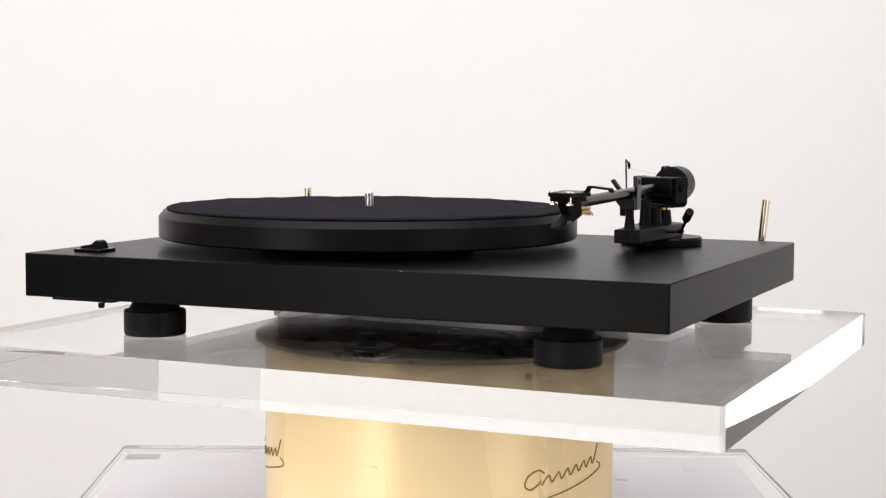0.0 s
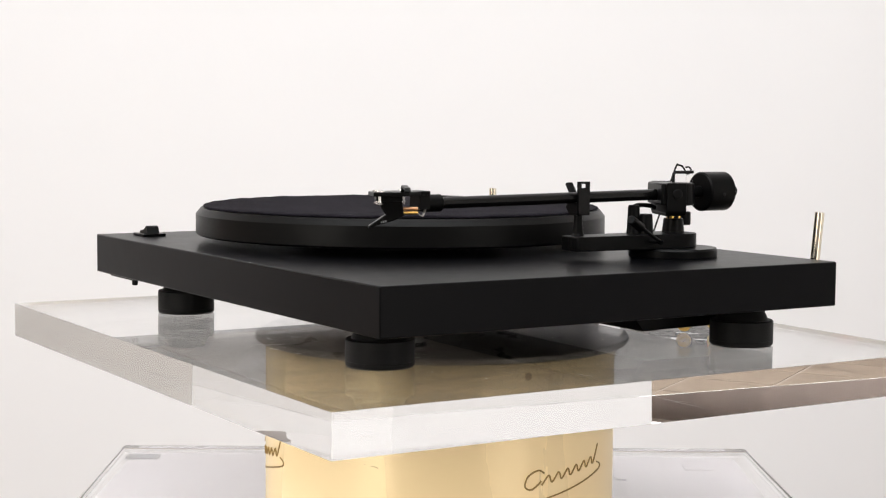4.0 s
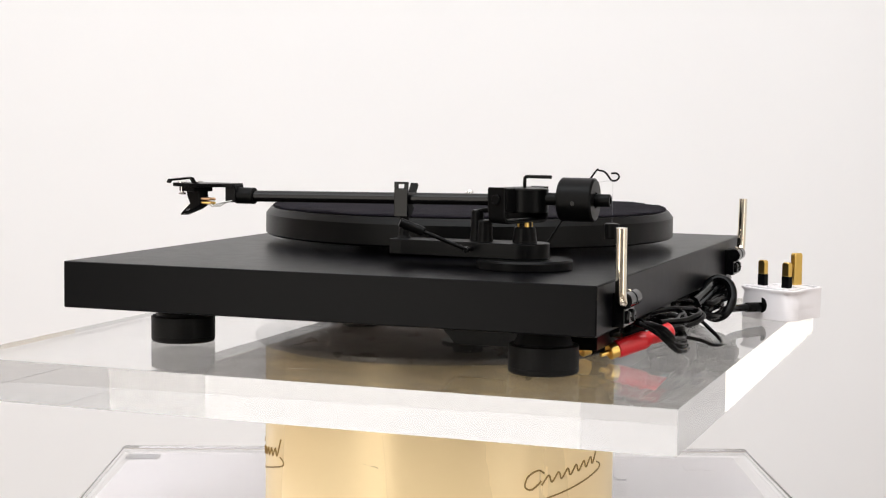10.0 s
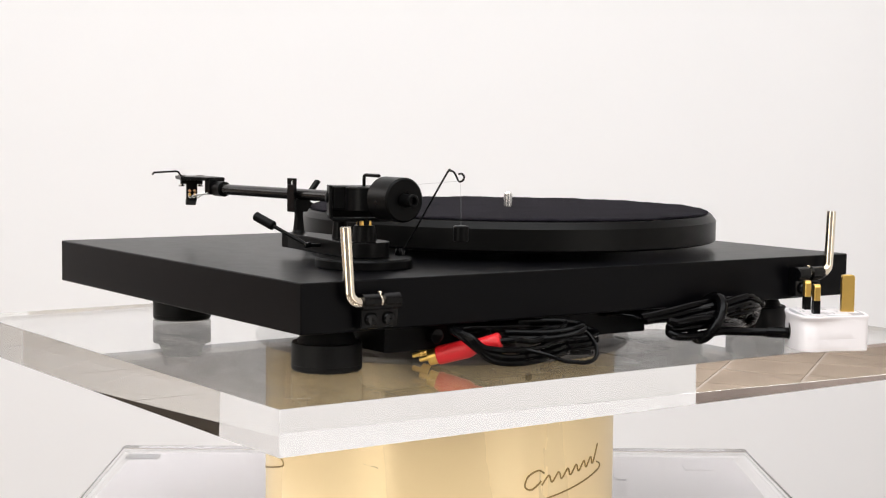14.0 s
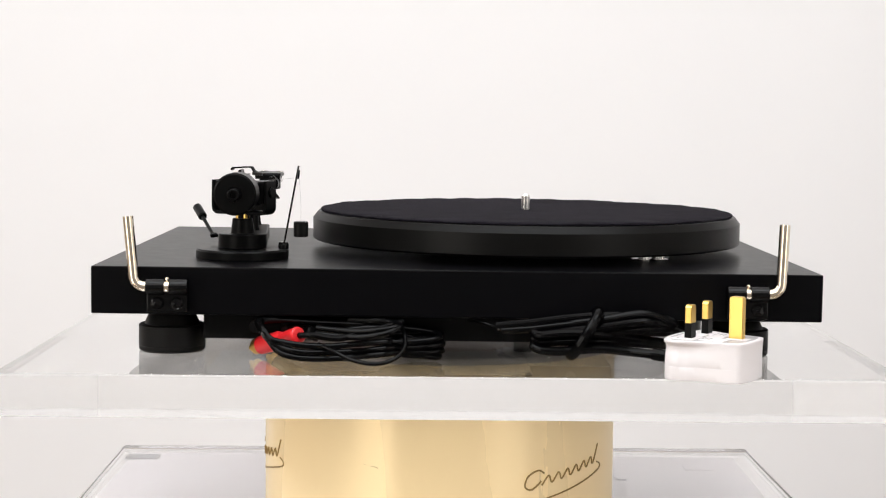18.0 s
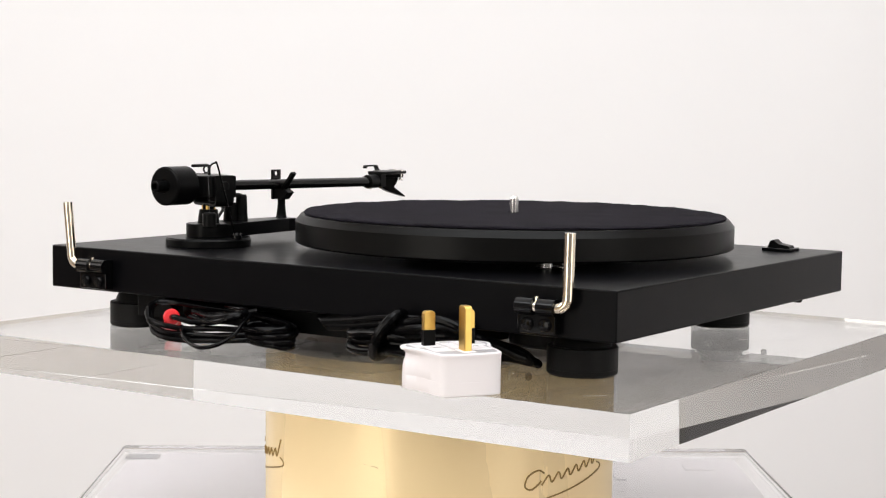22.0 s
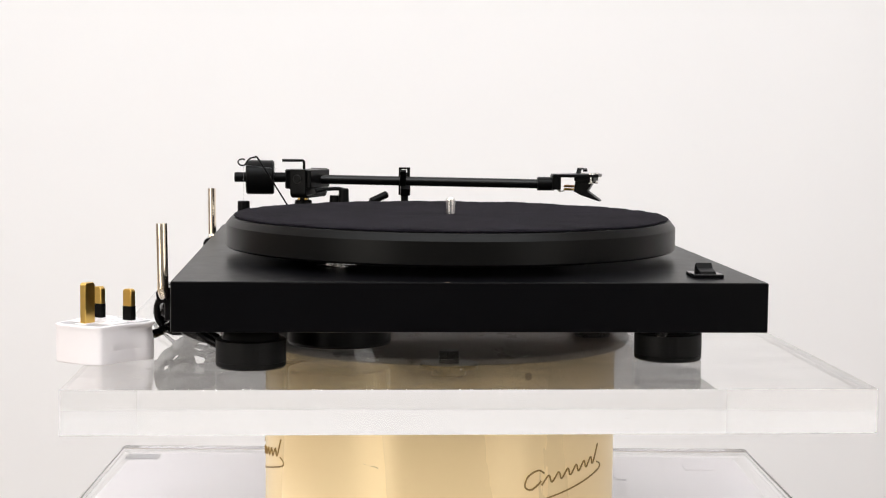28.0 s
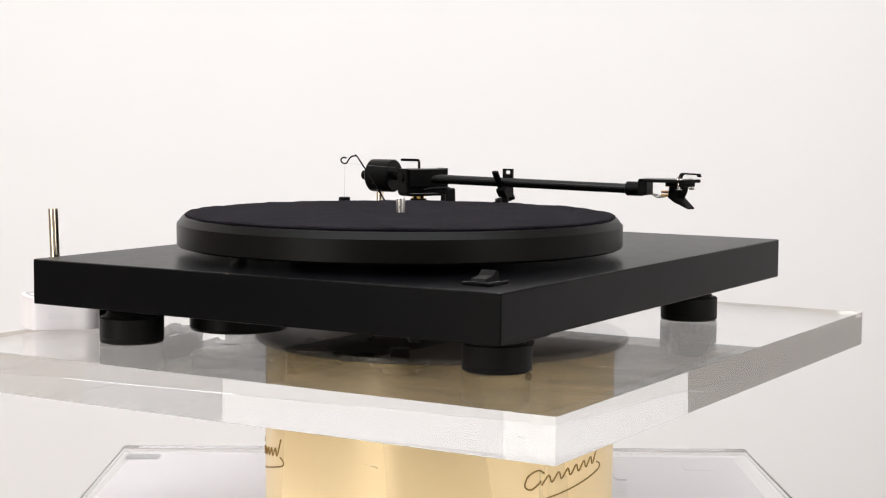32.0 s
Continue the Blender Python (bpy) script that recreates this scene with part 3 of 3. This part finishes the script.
def record_player():
    deck = tagged(empty("record_player"), "matt black belt-drive record player standing on a clear acrylic shelf", "record player")
    part("plinth", box(PX0, PX1, PY0, PY1, PZ0, PZ1, 0.0008), VINYL, deck, "satin black rectangular plinth")
    part("bottom_plate", box(PX0 + 0.022, PX1 - 0.022, PY0 + 0.022, PY1 - 0.022, PZ0 - 0.0012, PZ0 + 0.0005, 0.0003), BOARD, deck)
    for x, y in ((0.1308, -0.1217), (0.1608, 0.1183), (-0.1451, -0.1215), (-0.1725, 0.1180)):
        foot(deck, x, y)
    # platter
    at = Matrix.Translation((PLX, PLY, 0))
    part("platter", lathe([(0.1370, 0.0580), (0.1388, 0.0584), (0.1400, 0.0594), (0.1400, 0.0722), (0.1366, 0.0764), (0.1352, 0.0767)], 192, at), ALU, deck, "turned matt black metal platter")
    part("sub_platter", lathe([(0.0700, 0.0535), (0.0700, 0.0595)], 96, at), BLACK, deck)
    part("spindle", lathe([(0.0029, 0.0755), (0.0029, 0.0757), (0.0029, 0.0868), (0.0029, 0.0869), (0.0027, 0.0877), (0.0021, 0.0885), (0.0012, 0.0889)], 28, at), SPINDLE, deck, "bright steel spindle")
    bearing = part("bearing_flange", lathe([(0.0180, 0.0165), (0.0185, 0.0170), (0.0185, 0.0195), (0.0110, 0.0200), (0.0110, PZ0 - 0.0005)], 48, at), BLACK, deck)
    part("bearing_tube", lathe([(0.0060, 0.0085), (0.0066, 0.0090), (0.0066, PZ0 - 0.0030)], 32, at), BLACK, bearing)
    # motor
    mat = Matrix.Translation((-0.1302, 0.0690, 0))
    motor = part("motor_can", lathe([(0.0270, 0.0074), (0.0292, 0.0080), (0.0300, 0.0096), (0.0300, PZ0 - 0.0005)], 64, mat), BLACK, deck)
    for cx, cy, wide in ((-0.1222, 0.0735, 0.0034), (-0.1326, 0.0680, 0.0042)):
        pat = Matrix.Translation((cx, cy, 0))
        part("pulley", lathe([(wide, PZ1), (wide, PZ1 + 0.0006), (0.0021, PZ1 + 0.0008), (0.0021, 0.0539), (0.0032, 0.0541), (0.0032, 0.0549), (0.0019, 0.0551), (0.0019, 0.0572)], 32, pat), SPINDLE, motor, "bright steel motor pulley")
        part("pulley_screw", lathe([(0.0013, PZ1 - 0.0003), (0.0013, 0.0570)], 14, pat @ Matrix.Translation((-0.0032, 0.0012, 0))), SPINDLE, motor)
    # Added mirror disc that gives the pulley its reflection in the plinth top.
    part("pulley_mirror", lathe([(0.0120, PZ1 - 0.0003), (0.0120, PZ1 + 0.0001), (0.0117, PZ1 + 0.0002)], 48, Matrix.Translation((-0.1274, 0.0708, 0))), MIRRORBLACK, motor, "black mirror disc added to reflect the pulley")
    # worn spots on the plinth's edges
    for cx, cy, lx, ly in ((PX1 - 0.0012, PY0 + 0.0030, 0.0008, 0.0022), (PX0 + 0.0008, PY0 + 0.0014, 0.0007, 0.0010), (PX0 + 0.0003, 0.0120, 0.0003, 0.0024), (0.0450, PY0 + 0.0003, 0.0018, 0.0003)):
        part("chip", box(cx - lx / 2, cx + lx / 2, cy - ly / 2, cy + ly / 2, PZ1 - 0.0006, PZ1 + 0.00004, 0), PRINT if ly < 0.0023 and lx > 0.0005 else BOARD, deck, "pale chipped spot on the edge")
    # connection box under the plinth
    hb = prism([(0.0445, PZ0 - 0.001), (0.0590, 0.0085), (0.1425, 0.0098), (0.1430, PZ0 - 0.001)], -0.0510, 0.1390, 0.0006)
    hb.transform(Matrix(((0, 0, 1, 0), (1, 0, 0, 0), (0, 1, 0, 0), (0, 0, 0, 1))))
    mb = prism([(0.0445, PZ0 - 0.001), (0.0590, 0.0085), (0.1145, 0.0090), (0.1150, PZ0 - 0.001)], -0.1000, -0.0514, 0.0006)
    mb.transform(Matrix(((0, 0, 1, 0), (1, 0, 0, 0), (0, 1, 0, 0), (0, 0, 0, 1))))
    part("motor_cover", mb, BLACK, deck, "black cover under the plinth beside the motor")
    part("connection_box", hb, BLACK, deck, "black box under the plinth's back edge")
    for k, cx in enumerate((0.1080, 0.0900, 0.0300)):
        part("socket", rod((cx, 0.1420, 0.0178), (cx, 0.1490, 0.0178), 0.0042 if k < 2 else 0.003, 24), GLOSS, deck, "black signal socket")
    part("screw_head", lathe([(0.0022, 0.0222), (0.0031, 0.0230), (0.0031, PZ0 + 0.0003)], 24, Matrix.Translation((-0.2060, -0.1052, 0))), BLACK, deck, "black screw head under the plinth")
    # switch
    sw = part("power_switch", box(-0.1915, -0.1715, -0.1425, -0.1255, PZ1 - 0.0003, PZ1 + 0.0022, 0.0006), GLOSS, deck, "black rocker switch on the plinth")
    rk = prism([(-0.0078, 0.0), (0.0082, 0.0), (0.0062, 0.0048), (0.0040, 0.0056), (0.0005, 0.0030), (-0.0070, 0.0018)], -0.0045, 0.0045, 0.0004)
    rk.transform(Matrix.Translation((-0.1818, -0.1340, PZ1 + 0.0018)) @ pose(0, 0, 0, 90))
    part("rocker", rk, BLACK, sw)
    part("cover_plate", box(-0.1970, -0.1520, -0.1575, -0.1200, PZ0 - 0.0018, PZ0 - 0.0004, 0.0004), BLACK, deck)
    part("peg", lathe([(0.0016, PZ0 - 0.0060), (0.0021, PZ0 - 0.0050), (0.0021, PZ0 - 0.0028)], 14, Matrix.Translation((-0.1640, -0.1520, 0))), FOOT, deck)
    hinge(deck, 0.1565, 1, 0.0030)
    hinge(deck, -0.1705, -1, -0.0008)
    tonearm(deck)
    return deck


def felt_mat():
    n, bm = 200, bmesh.new()
    prof = [(0.0038, 0.0768), (0.1330, 0.0768), (0.1350, 0.0771), (0.1350, 0.0779), (0.1335, 0.0785), (0.12, 0.0785), (0.10, 0.0785), (0.08, 0.0785), (0.06, 0.0784), (0.03, 0.0784), (0.0038, 0.0784)]
    rings = []
    for r, z in prof:
        ring = []
        for k in range(n):
            a = 2 * math.pi * k / n
            v = Vector((math.cos(a), math.sin(a), 0))
            wob = noise.noise(v * 3.0) * 0.0011 + noise.noise(v * 13) * 0.0005
            up = 0.0006 * noise.noise(Vector((v.x * r * 45, v.y * r * 45, 3.1))) + 0.0004 * noise.noise(Vector((v.x * r * 160, v.y * r * 160, 1.7))) if z > 0.0775 else 0
            rr = r + (wob if r > 0.12 else 0)
            ring.append(bm.verts.new((PLX + rr * v.x, PLY + rr * v.y, z + up)))
        rings.append(ring)
    rings.append(rings[0])
    for a, b in zip(rings, rings[1:]):
        for k in range(n):
            bm.faces.new((a[k], a[(k + 1) % n], b[(k + 1) % n], b[k]))
    bmesh.ops.recalc_face_normals(bm, faces=bm.faces)
    ob = part("felt_mat", bm, FELT)
    return tagged(ob, "thin black felt slipmat lying on the platter", "slipmat")


# ---------------------------------------------------------------- leads
def mains_lead():
    lead = tagged(empty("mains_lead"), "white three-pin mains plug on a bundled black lead", "mains plug")
    earth = Vector((-0.1562, 0.2098))
    ax, pr = Vector((0.8352, -0.55)), Vector((0.55, 0.8352))
    at = Matrix(((pr.x, ax.x, 0, earth.x), (pr.y, ax.y, 0, earth.y), (0, 0, 1, 0), (0, 0, 0, 1)))
    # outline across (u) and along (v) the plug, the earth pin at 0, 0
    out = [(-0.0145, -0.0094), (0.0, -0.0110), (0.0145, -0.0094), (0.0176, -0.0040), (0.0190, 0.0080), (0.0212, 0.0165), (0.0247, 0.0250), (0.0215, 0.0325), (0.0110, 0.0356), (0.0, 0.0364), (-0.0110, 0.0356), (-0.0215, 0.0325), (-0.0247, 0.0250), (-0.0212, 0.0165), (-0.0190, 0.0080), (-0.0176, -0.0040)]
    sm = [(q.x, q.y) for q in curve([(u, v, 0) for u, v in out], 6, True)]
    def shrunk(k, ku=None):
        res = []
        for u, v in sm:
            q = min(1.0, max(0.0, (v - 0.003) / 0.022))
            q = q * q * (3 - 2 * q)
            res.append((u * (k + ((ku or k) - k) * q), 0.0132 + (v - 0.0132) * k))
        return res
    levels = ((0.0001, 0.975, 0.948), (0.0006, 0.985, 0.955), (0.0040, 0.985, 0.955), (0.0072, 0.985, 0.954), (0.0073, 0.983, 0.952), (0.0074, 0.985, 0.953), (0.0120, 0.985, 0.942), (0.0145, 0.985, 0.915), (0.0165, 0.986, 0.885), (0.0180, 0.988, 0.880), (0.0192, 0.992, 0.920), (0.0200, 0.998, 0.985), (0.0206, 1.0, 1.0), (0.0212, 1.0, 1.0), (0.0216, 0.985, 0.985))
    body = bmesh.new()
    rings = [[body.verts.new((u, v, z)) for u, v in shrunk(k, ku)] for z, k, ku in levels]
    for ra, rb in zip(rings, rings[1:]):
        for j in range(len(sm)):
            body.faces.new((ra[j], ra[(j + 1) % len(sm)], rb[(j + 1) % len(sm)], rb[j]))
    body.faces.new(rings[0])
    body.faces.new(rings[-1])
    body.transform(at)
    bmesh.ops.recalc_face_normals(body, faces=body.faces)
    part("plug_body", body, WHITE, lead, "white moulded plastic plug body")
    def blade(u0, u1, v0, v1, z0, z1, cut, across):
        """A flat plug pin whose tip is cut off at both corners; across: the corners lie along u, else along v."""
        a, b, c, d = (u0, u1, v0, v1) if across else (v0, v1, u0, u1)
        bm = prism([(a, z0), (b, z0), (b, z1 - cut), (b - 0.35 * cut, z1 - 0.35 * cut), (b - cut, z1), (a + cut, z1), (a + 0.35 * cut, z1 - 0.35 * cut), (a, z1 - cut)], c, d, 0.0004)
        flip = Matrix(((1, 0, 0, 0), (0, 0, 1, 0), (0, 1, 0, 0), (0, 0, 0, 1))) if across else Matrix(((0, 0, 1, 0), (1, 0, 0, 0), (0, 1, 0, 0), (0, 0, 0, 1)))
        bm.transform(at @ flip)
        bmesh.ops.recalc_face_normals(bm, faces=bm.faces)
        return bm
    part("earth_pin", blade(-0.0020, 0.0020, -0.0040, 0.0040, 0.0212, 0.0448, 0.0014, False), GOLD, lead, "tall brass earth pin")
    for u in (-0.0111, 0.0111):
        sl = part("pin_sleeve", add(bmesh.new(), box(u - 0.0032, u + 0.0032, 0.0202, 0.0242, 0.0212, 0.0302, 0.0003), at), BLACK, lead, "black insulating pin sleeve")
        part("brass_pin", blade(u - 0.0031, u + 0.0031, 0.0203, 0.0241, 0.0300, 0.0400, 0.0016, True), GOLD, sl, "short brass pin")
    # raised cells over a grey recess on the pin side
    recess = prism([(u * 0.90, 0.0132 + (v - 0.0132) * 0.90) for u, v in sm], 0.0212, 0.02168, 0)
    recess.transform(at)
    part("face_recess", recess, PALEGREY, lead, "grey recess round the pins")
    for u0, u1, v0, v1 in ((-0.0192, -0.0048, 0.0172, 0.0308), (0.0048, 0.0192, 0.0172, 0.0308), (-0.0156, -0.0048, 0.0015, 0.0158), (0.0048, 0.0156, 0.0015, 0.0158), (-0.0036, 0.0036, 0.0190, 0.0310), (-0.0036, 0.0036, -0.0066, 0.0052)):
        part("face_cell", add(bmesh.new(), box(u0, u1, v0, v1, 0.0213, 0.0221, 0.0002, 1), at), WHITE, lead)
    part("fuse_cover", add(bmesh.new(), box(-0.0036, 0.0036, 0.0072, 0.0168, 0.0212, 0.0222, 0.0003), at), WHITE, lead)
    marks = bmesh.new()
    for u, v, w, h in ((-0.010, 0.0110, 0.006, 0.0006), (-0.010, 0.0128, 0.005, 0.0006), (0.010, 0.0110, 0.006, 0.0006), (0.010, 0.0128, 0.004, 0.0006), (0.010, 0.0146, 0.006, 0.0006), (0.0, 0.0270, 0.005, 0.0007), (0.0, 0.0290, 0.004, 0.0007), (-0.0165, 0.0270, 0.0030, 0.0006), (0.0165, 0.0270, 0.0030, 0.0006)):
        add(marks, box(u - w / 2, u + w / 2, v - h / 2, v + h / 2, 0.0220, 0.02215, 0))
    marks.transform(at)
    part("print_bars", marks, PRINT, lead, "rows of small grey print")
    out_at = earth + ax * 0.0345
    # strain relief and the run into the bundle
    relief = rod((out_at.x, out_at.y, 0.0085), (out_at.x + 0.012, out_at.y - 0.009, 0.0090), 0.0034, 16)
    part("strain_relief", relief, RUBBER, lead)
    part("cable_entry", rod((out_at.x - 0.0016, out_at.y + 0.0012, 0.0100), (out_at.x + 0.0012, out_at.y - 0.0009, 0.0100), 0.0058, 28), BLACK, lead, "dark round cable entry in the plug")
    start = (out_at.x + 0.010, out_at.y - 0.0075, 0.0090)
    # a flat hank: strands that run side by side from the plug to the hank's far end and back
    pts = [start, (-0.1020, 0.1760, 0.0095)]
    for k in range(3):
        up, out = 0.0042 * k, 0.0034 * (k % 2)
        pts += [(-0.0850, 0.1730 - out, 0.0105 + up), (-0.0660, 0.1715 - out, 0.0088 + 1.2 * up), (-0.0540, 0.1690 - out, 0.0090 + 1.0 * up), (-0.0502, 0.1655, 0.0112 + 0.9 * up),
                (-0.0560, 0.1632 + out, 0.0140 + 0.8 * up), (-0.0710, 0.1660 + out, 0.0162 + 0.85 * up), (-0.0900, 0.1700 + out, 0.0190 + 0.9 * up), (-0.1130, 0.1690 + 0.5 * out, 0.0212 + up)]
        if k < 2:
            pts += [(-0.1300, 0.1600, 0.0205), (-0.1450, 0.1430 - out, 0.0110 + 0.3 * up), (-0.1510, 0.1290 + 2 * out, 0.0045 + 0.5 * up), (-0.1410, 0.1310 + 2 * out, 0.0065 + 0.3 * up), (-0.1180, 0.1560, 0.0110 + 0.4 * up)]
    pts += [(-0.1290, 0.1640, 0.0235), (-0.1230, 0.1610, 0.0265), (-0.0950, 0.1640, 0.0280), (-0.0720, 0.1650, 0.0268), (-0.0480, 0.1640, 0.0235), (-0.0290, 0.1630, 0.0214)]
    part("cable", sweep(curve(pts, 7), 0.0026, 16), RUBBER, lead, "black rubber mains cable in a folded bundle")
    part("cable", sweep(curve([(-0.1020, 0.1690, 0.0240), (-0.0740, 0.1670, 0.0236), (-0.0500, 0.1652, 0.0206), (-0.0320, 0.1640, 0.0190)], 7), 0.0022, 16), RUBBER, lead)
    part("thin_wire", sweep(curve([(-0.0310, 0.1632, 0.0205), (-0.0240, 0.1610, 0.0224), (-0.0190, 0.1560, 0.0230), (-0.0150, 0.1480, 0.0226), (-0.0140, 0.1428, 0.0220)], 7), 0.0009, 10), RUBBER, lead, "thin black wire into the box")
    wrap = []
    for k in range(16):
        a = 2 * math.pi * k / 16
        wrap.append((-0.0785 - 0.0075 * math.sin(a), 0.1685 + 0.0102 * math.cos(a), 0.0186 + 0.0124 * math.sin(a)))
    part("cable_wrap", sweep(curve(wrap, 4, True), 0.0031, 16, True), RUBBER, lead)
    return lead


def signal_lead():
    lead = tagged(empty("signal_lead"), "coiled black signal lead with one red and one black gilt plug", "cable")
    rl = random.Random(3)
    # a flat coil: the strands hang over the plugs, run along the shelf and return under the plinth
    base = [(0.1060, 0.1570, 0.0230), (0.1035, 0.1660, 0.0195), (0.0985, 0.1720, 0.0130), (0.0920, 0.1760, 0.0072), (0.0800, 0.1785, 0.0046), (0.0650, 0.1775, 0.0040), (0.0480, 0.1725, 0.0048),
            (0.0320, 0.1665, 0.0058), (0.0180, 0.1580, 0.0070), (0.0060, 0.1490, 0.0085), (0.0040, 0.1480, 0.0130), (0.0180, 0.1470, 0.0175), (0.0450, 0.1475, 0.0200), (0.0740, 0.1485, 0.0215), (0.0940, 0.1500, 0.0228)]
    for k in range(3):
        ring = []
        for j, (x, y, z) in enumerate(base):
            low = max(0.0, min(1.0, (0.016 - z) / 0.010))
            ring.append((x - (1 - low) * 0.0012 * k + rl.uniform(-0.0007, 0.0007), y - low * 0.0005 * k + (1 - low) * 0.0028 * k + rl.uniform(-0.0006, 0.0006), max(0.0019, z + low * 0.0034 * k + rl.uniform(-0.0004, 0.0004))))
        part("cable", sweep(curve(ring, 7, True), 0.00175, 16, True), RUBBER, lead, "thin black coiled cable")
    for k in range(4):
        cx, cy, cz = 0.0200 + rl.uniform(-0.0015, 0.0015), 0.1540 + 0.0014 * k, 0.0045 + 0.0032 * k
        loop = [(cx + (0.0165 + 0.0012 * (k % 3)) * math.cos(a), cy + 0.0085 * math.sin(a), max(0.0019, cz + 0.0016 * math.cos(a + 0.7 * k) + rl.uniform(-0.0004, 0.0004))) for a in [2 * math.pi * j / 12 for j in range(12)]]
        part("cable", sweep(curve(loop, 5, True), 0.00175, 16, True), RUBBER, lead)
    # wide upper bows behind the coil
    for k in range(2):
        bow = [(0.0720, 0.1660 - 0.003 * k, 0.0165 + 0.003 * k), (0.0510, 0.1750 - 0.002 * k, 0.0160 + 0.003 * k), (0.0370, 0.1800 - 0.002 * k, 0.0180 + 0.0025 * k), (0.0285, 0.1795 - 0.002 * k, 0.0203 + 0.0015 * k), (0.0250, 0.1720, 0.0222), (0.0330, 0.1600, 0.0230), (0.0550, 0.1520, 0.0232)]
        part("cable", sweep(curve(bow, 7), 0.00175, 16), RUBBER, lead)
    stray = curve([(0.0704, 0.1750, 0.0120), (0.0602, 0.1850, 0.0088), (0.0500, 0.1900, 0.0052), (0.0378, 0.1935, 0.0040), (0.0281, 0.1900, 0.0062), (0.0227, 0.1830, 0.0110), (0.0225, 0.1750, 0.0172), (0.0255, 0.1640, 0.0215)], 8)
    part("stray_loop", sweep(stray, 0.0012, 16), RUBBER, lead)
    way = Vector((-0.0245, 0.0272, 0.0099)).normalized()
    for k, a in enumerate((Vector((0.1055, 0.1454, 0.0069)), Vector((0.0975, 0.1265, 0.0062)))):
        b = a + way * 0.0370
        q = way.to_track_quat("Z", "Y").to_matrix().to_4x4()
        plug = part("red_plug", lathe([(0.0046, 0.0), (0.0053, 0.0006), (0.0053, 0.0180), (0.0048, 0.0195), (0.0040, 0.0215), (0.0040, 0.0225), (0.0050, 0.0360), (0.0040, 0.0370)], 32, Matrix.Translation(a) @ q), (RED, BLACK)[k], lead, ("red plastic plug sleeve", "black plastic plug sleeve")[k])
        part("plug_shell", rod(a - way * 0.0050, a + way * 0.001, 0.0046, 24), GOLD, plug, "gilt plug shell")
        part("plug_tip", rod(a - way * 0.0105, a - way * 0.0045, 0.0015, 16), GOLD, plug)
        part("tail", sweep(curve([b - way * 0.002, b + way * 0.006 + Vector((-0.004, 0, -0.001)), (0.0600, 0.1745 - 0.006 * k, 0.0152 + 0.003 * k), (0.0460, 0.1725 - 0.004 * k, 0.0182 + 0.002 * k), (0.0350, 0.1690, 0.0208), (0.0240, 0.1600, 0.0232)], 7), 0.0018, 16), RUBBER, plug)
    run = curve([(0.015, 0.150, 0.012), (0.045, 0.151, 0.0185), (0.080, 0.149, 0.0190), (0.0900, 0.1480, 0.0178)], 7)
    part("cable", sweep(run, 0.0020, 18), RUBBER, lead)
    return lead


room()
stand()
SHELF = turning_shelf()
DECK = record_player()
SLIPMAT = felt_mat()
MAINS = mains_lead()
SIGNAL = signal_lead()


def motions():
    """The shelf and all that stands on it make one slow, even turn."""
    times = [float(k) for k in range(33)]
    turn = [(t, pose(0, 0, 0, 0, 0, TURN_START + TURN_RATE * t)) for t in times]
    lean = pose(0, 0, 0, 0, -math.degrees(TILT), 0)
    for thing in (SHELF, MAINS, SIGNAL):
        walk(thing, turn)
    for thing in (DECK, SLIPMAT):
        walk(thing, [(t, m @ lean) for t, m in turn])


motions()
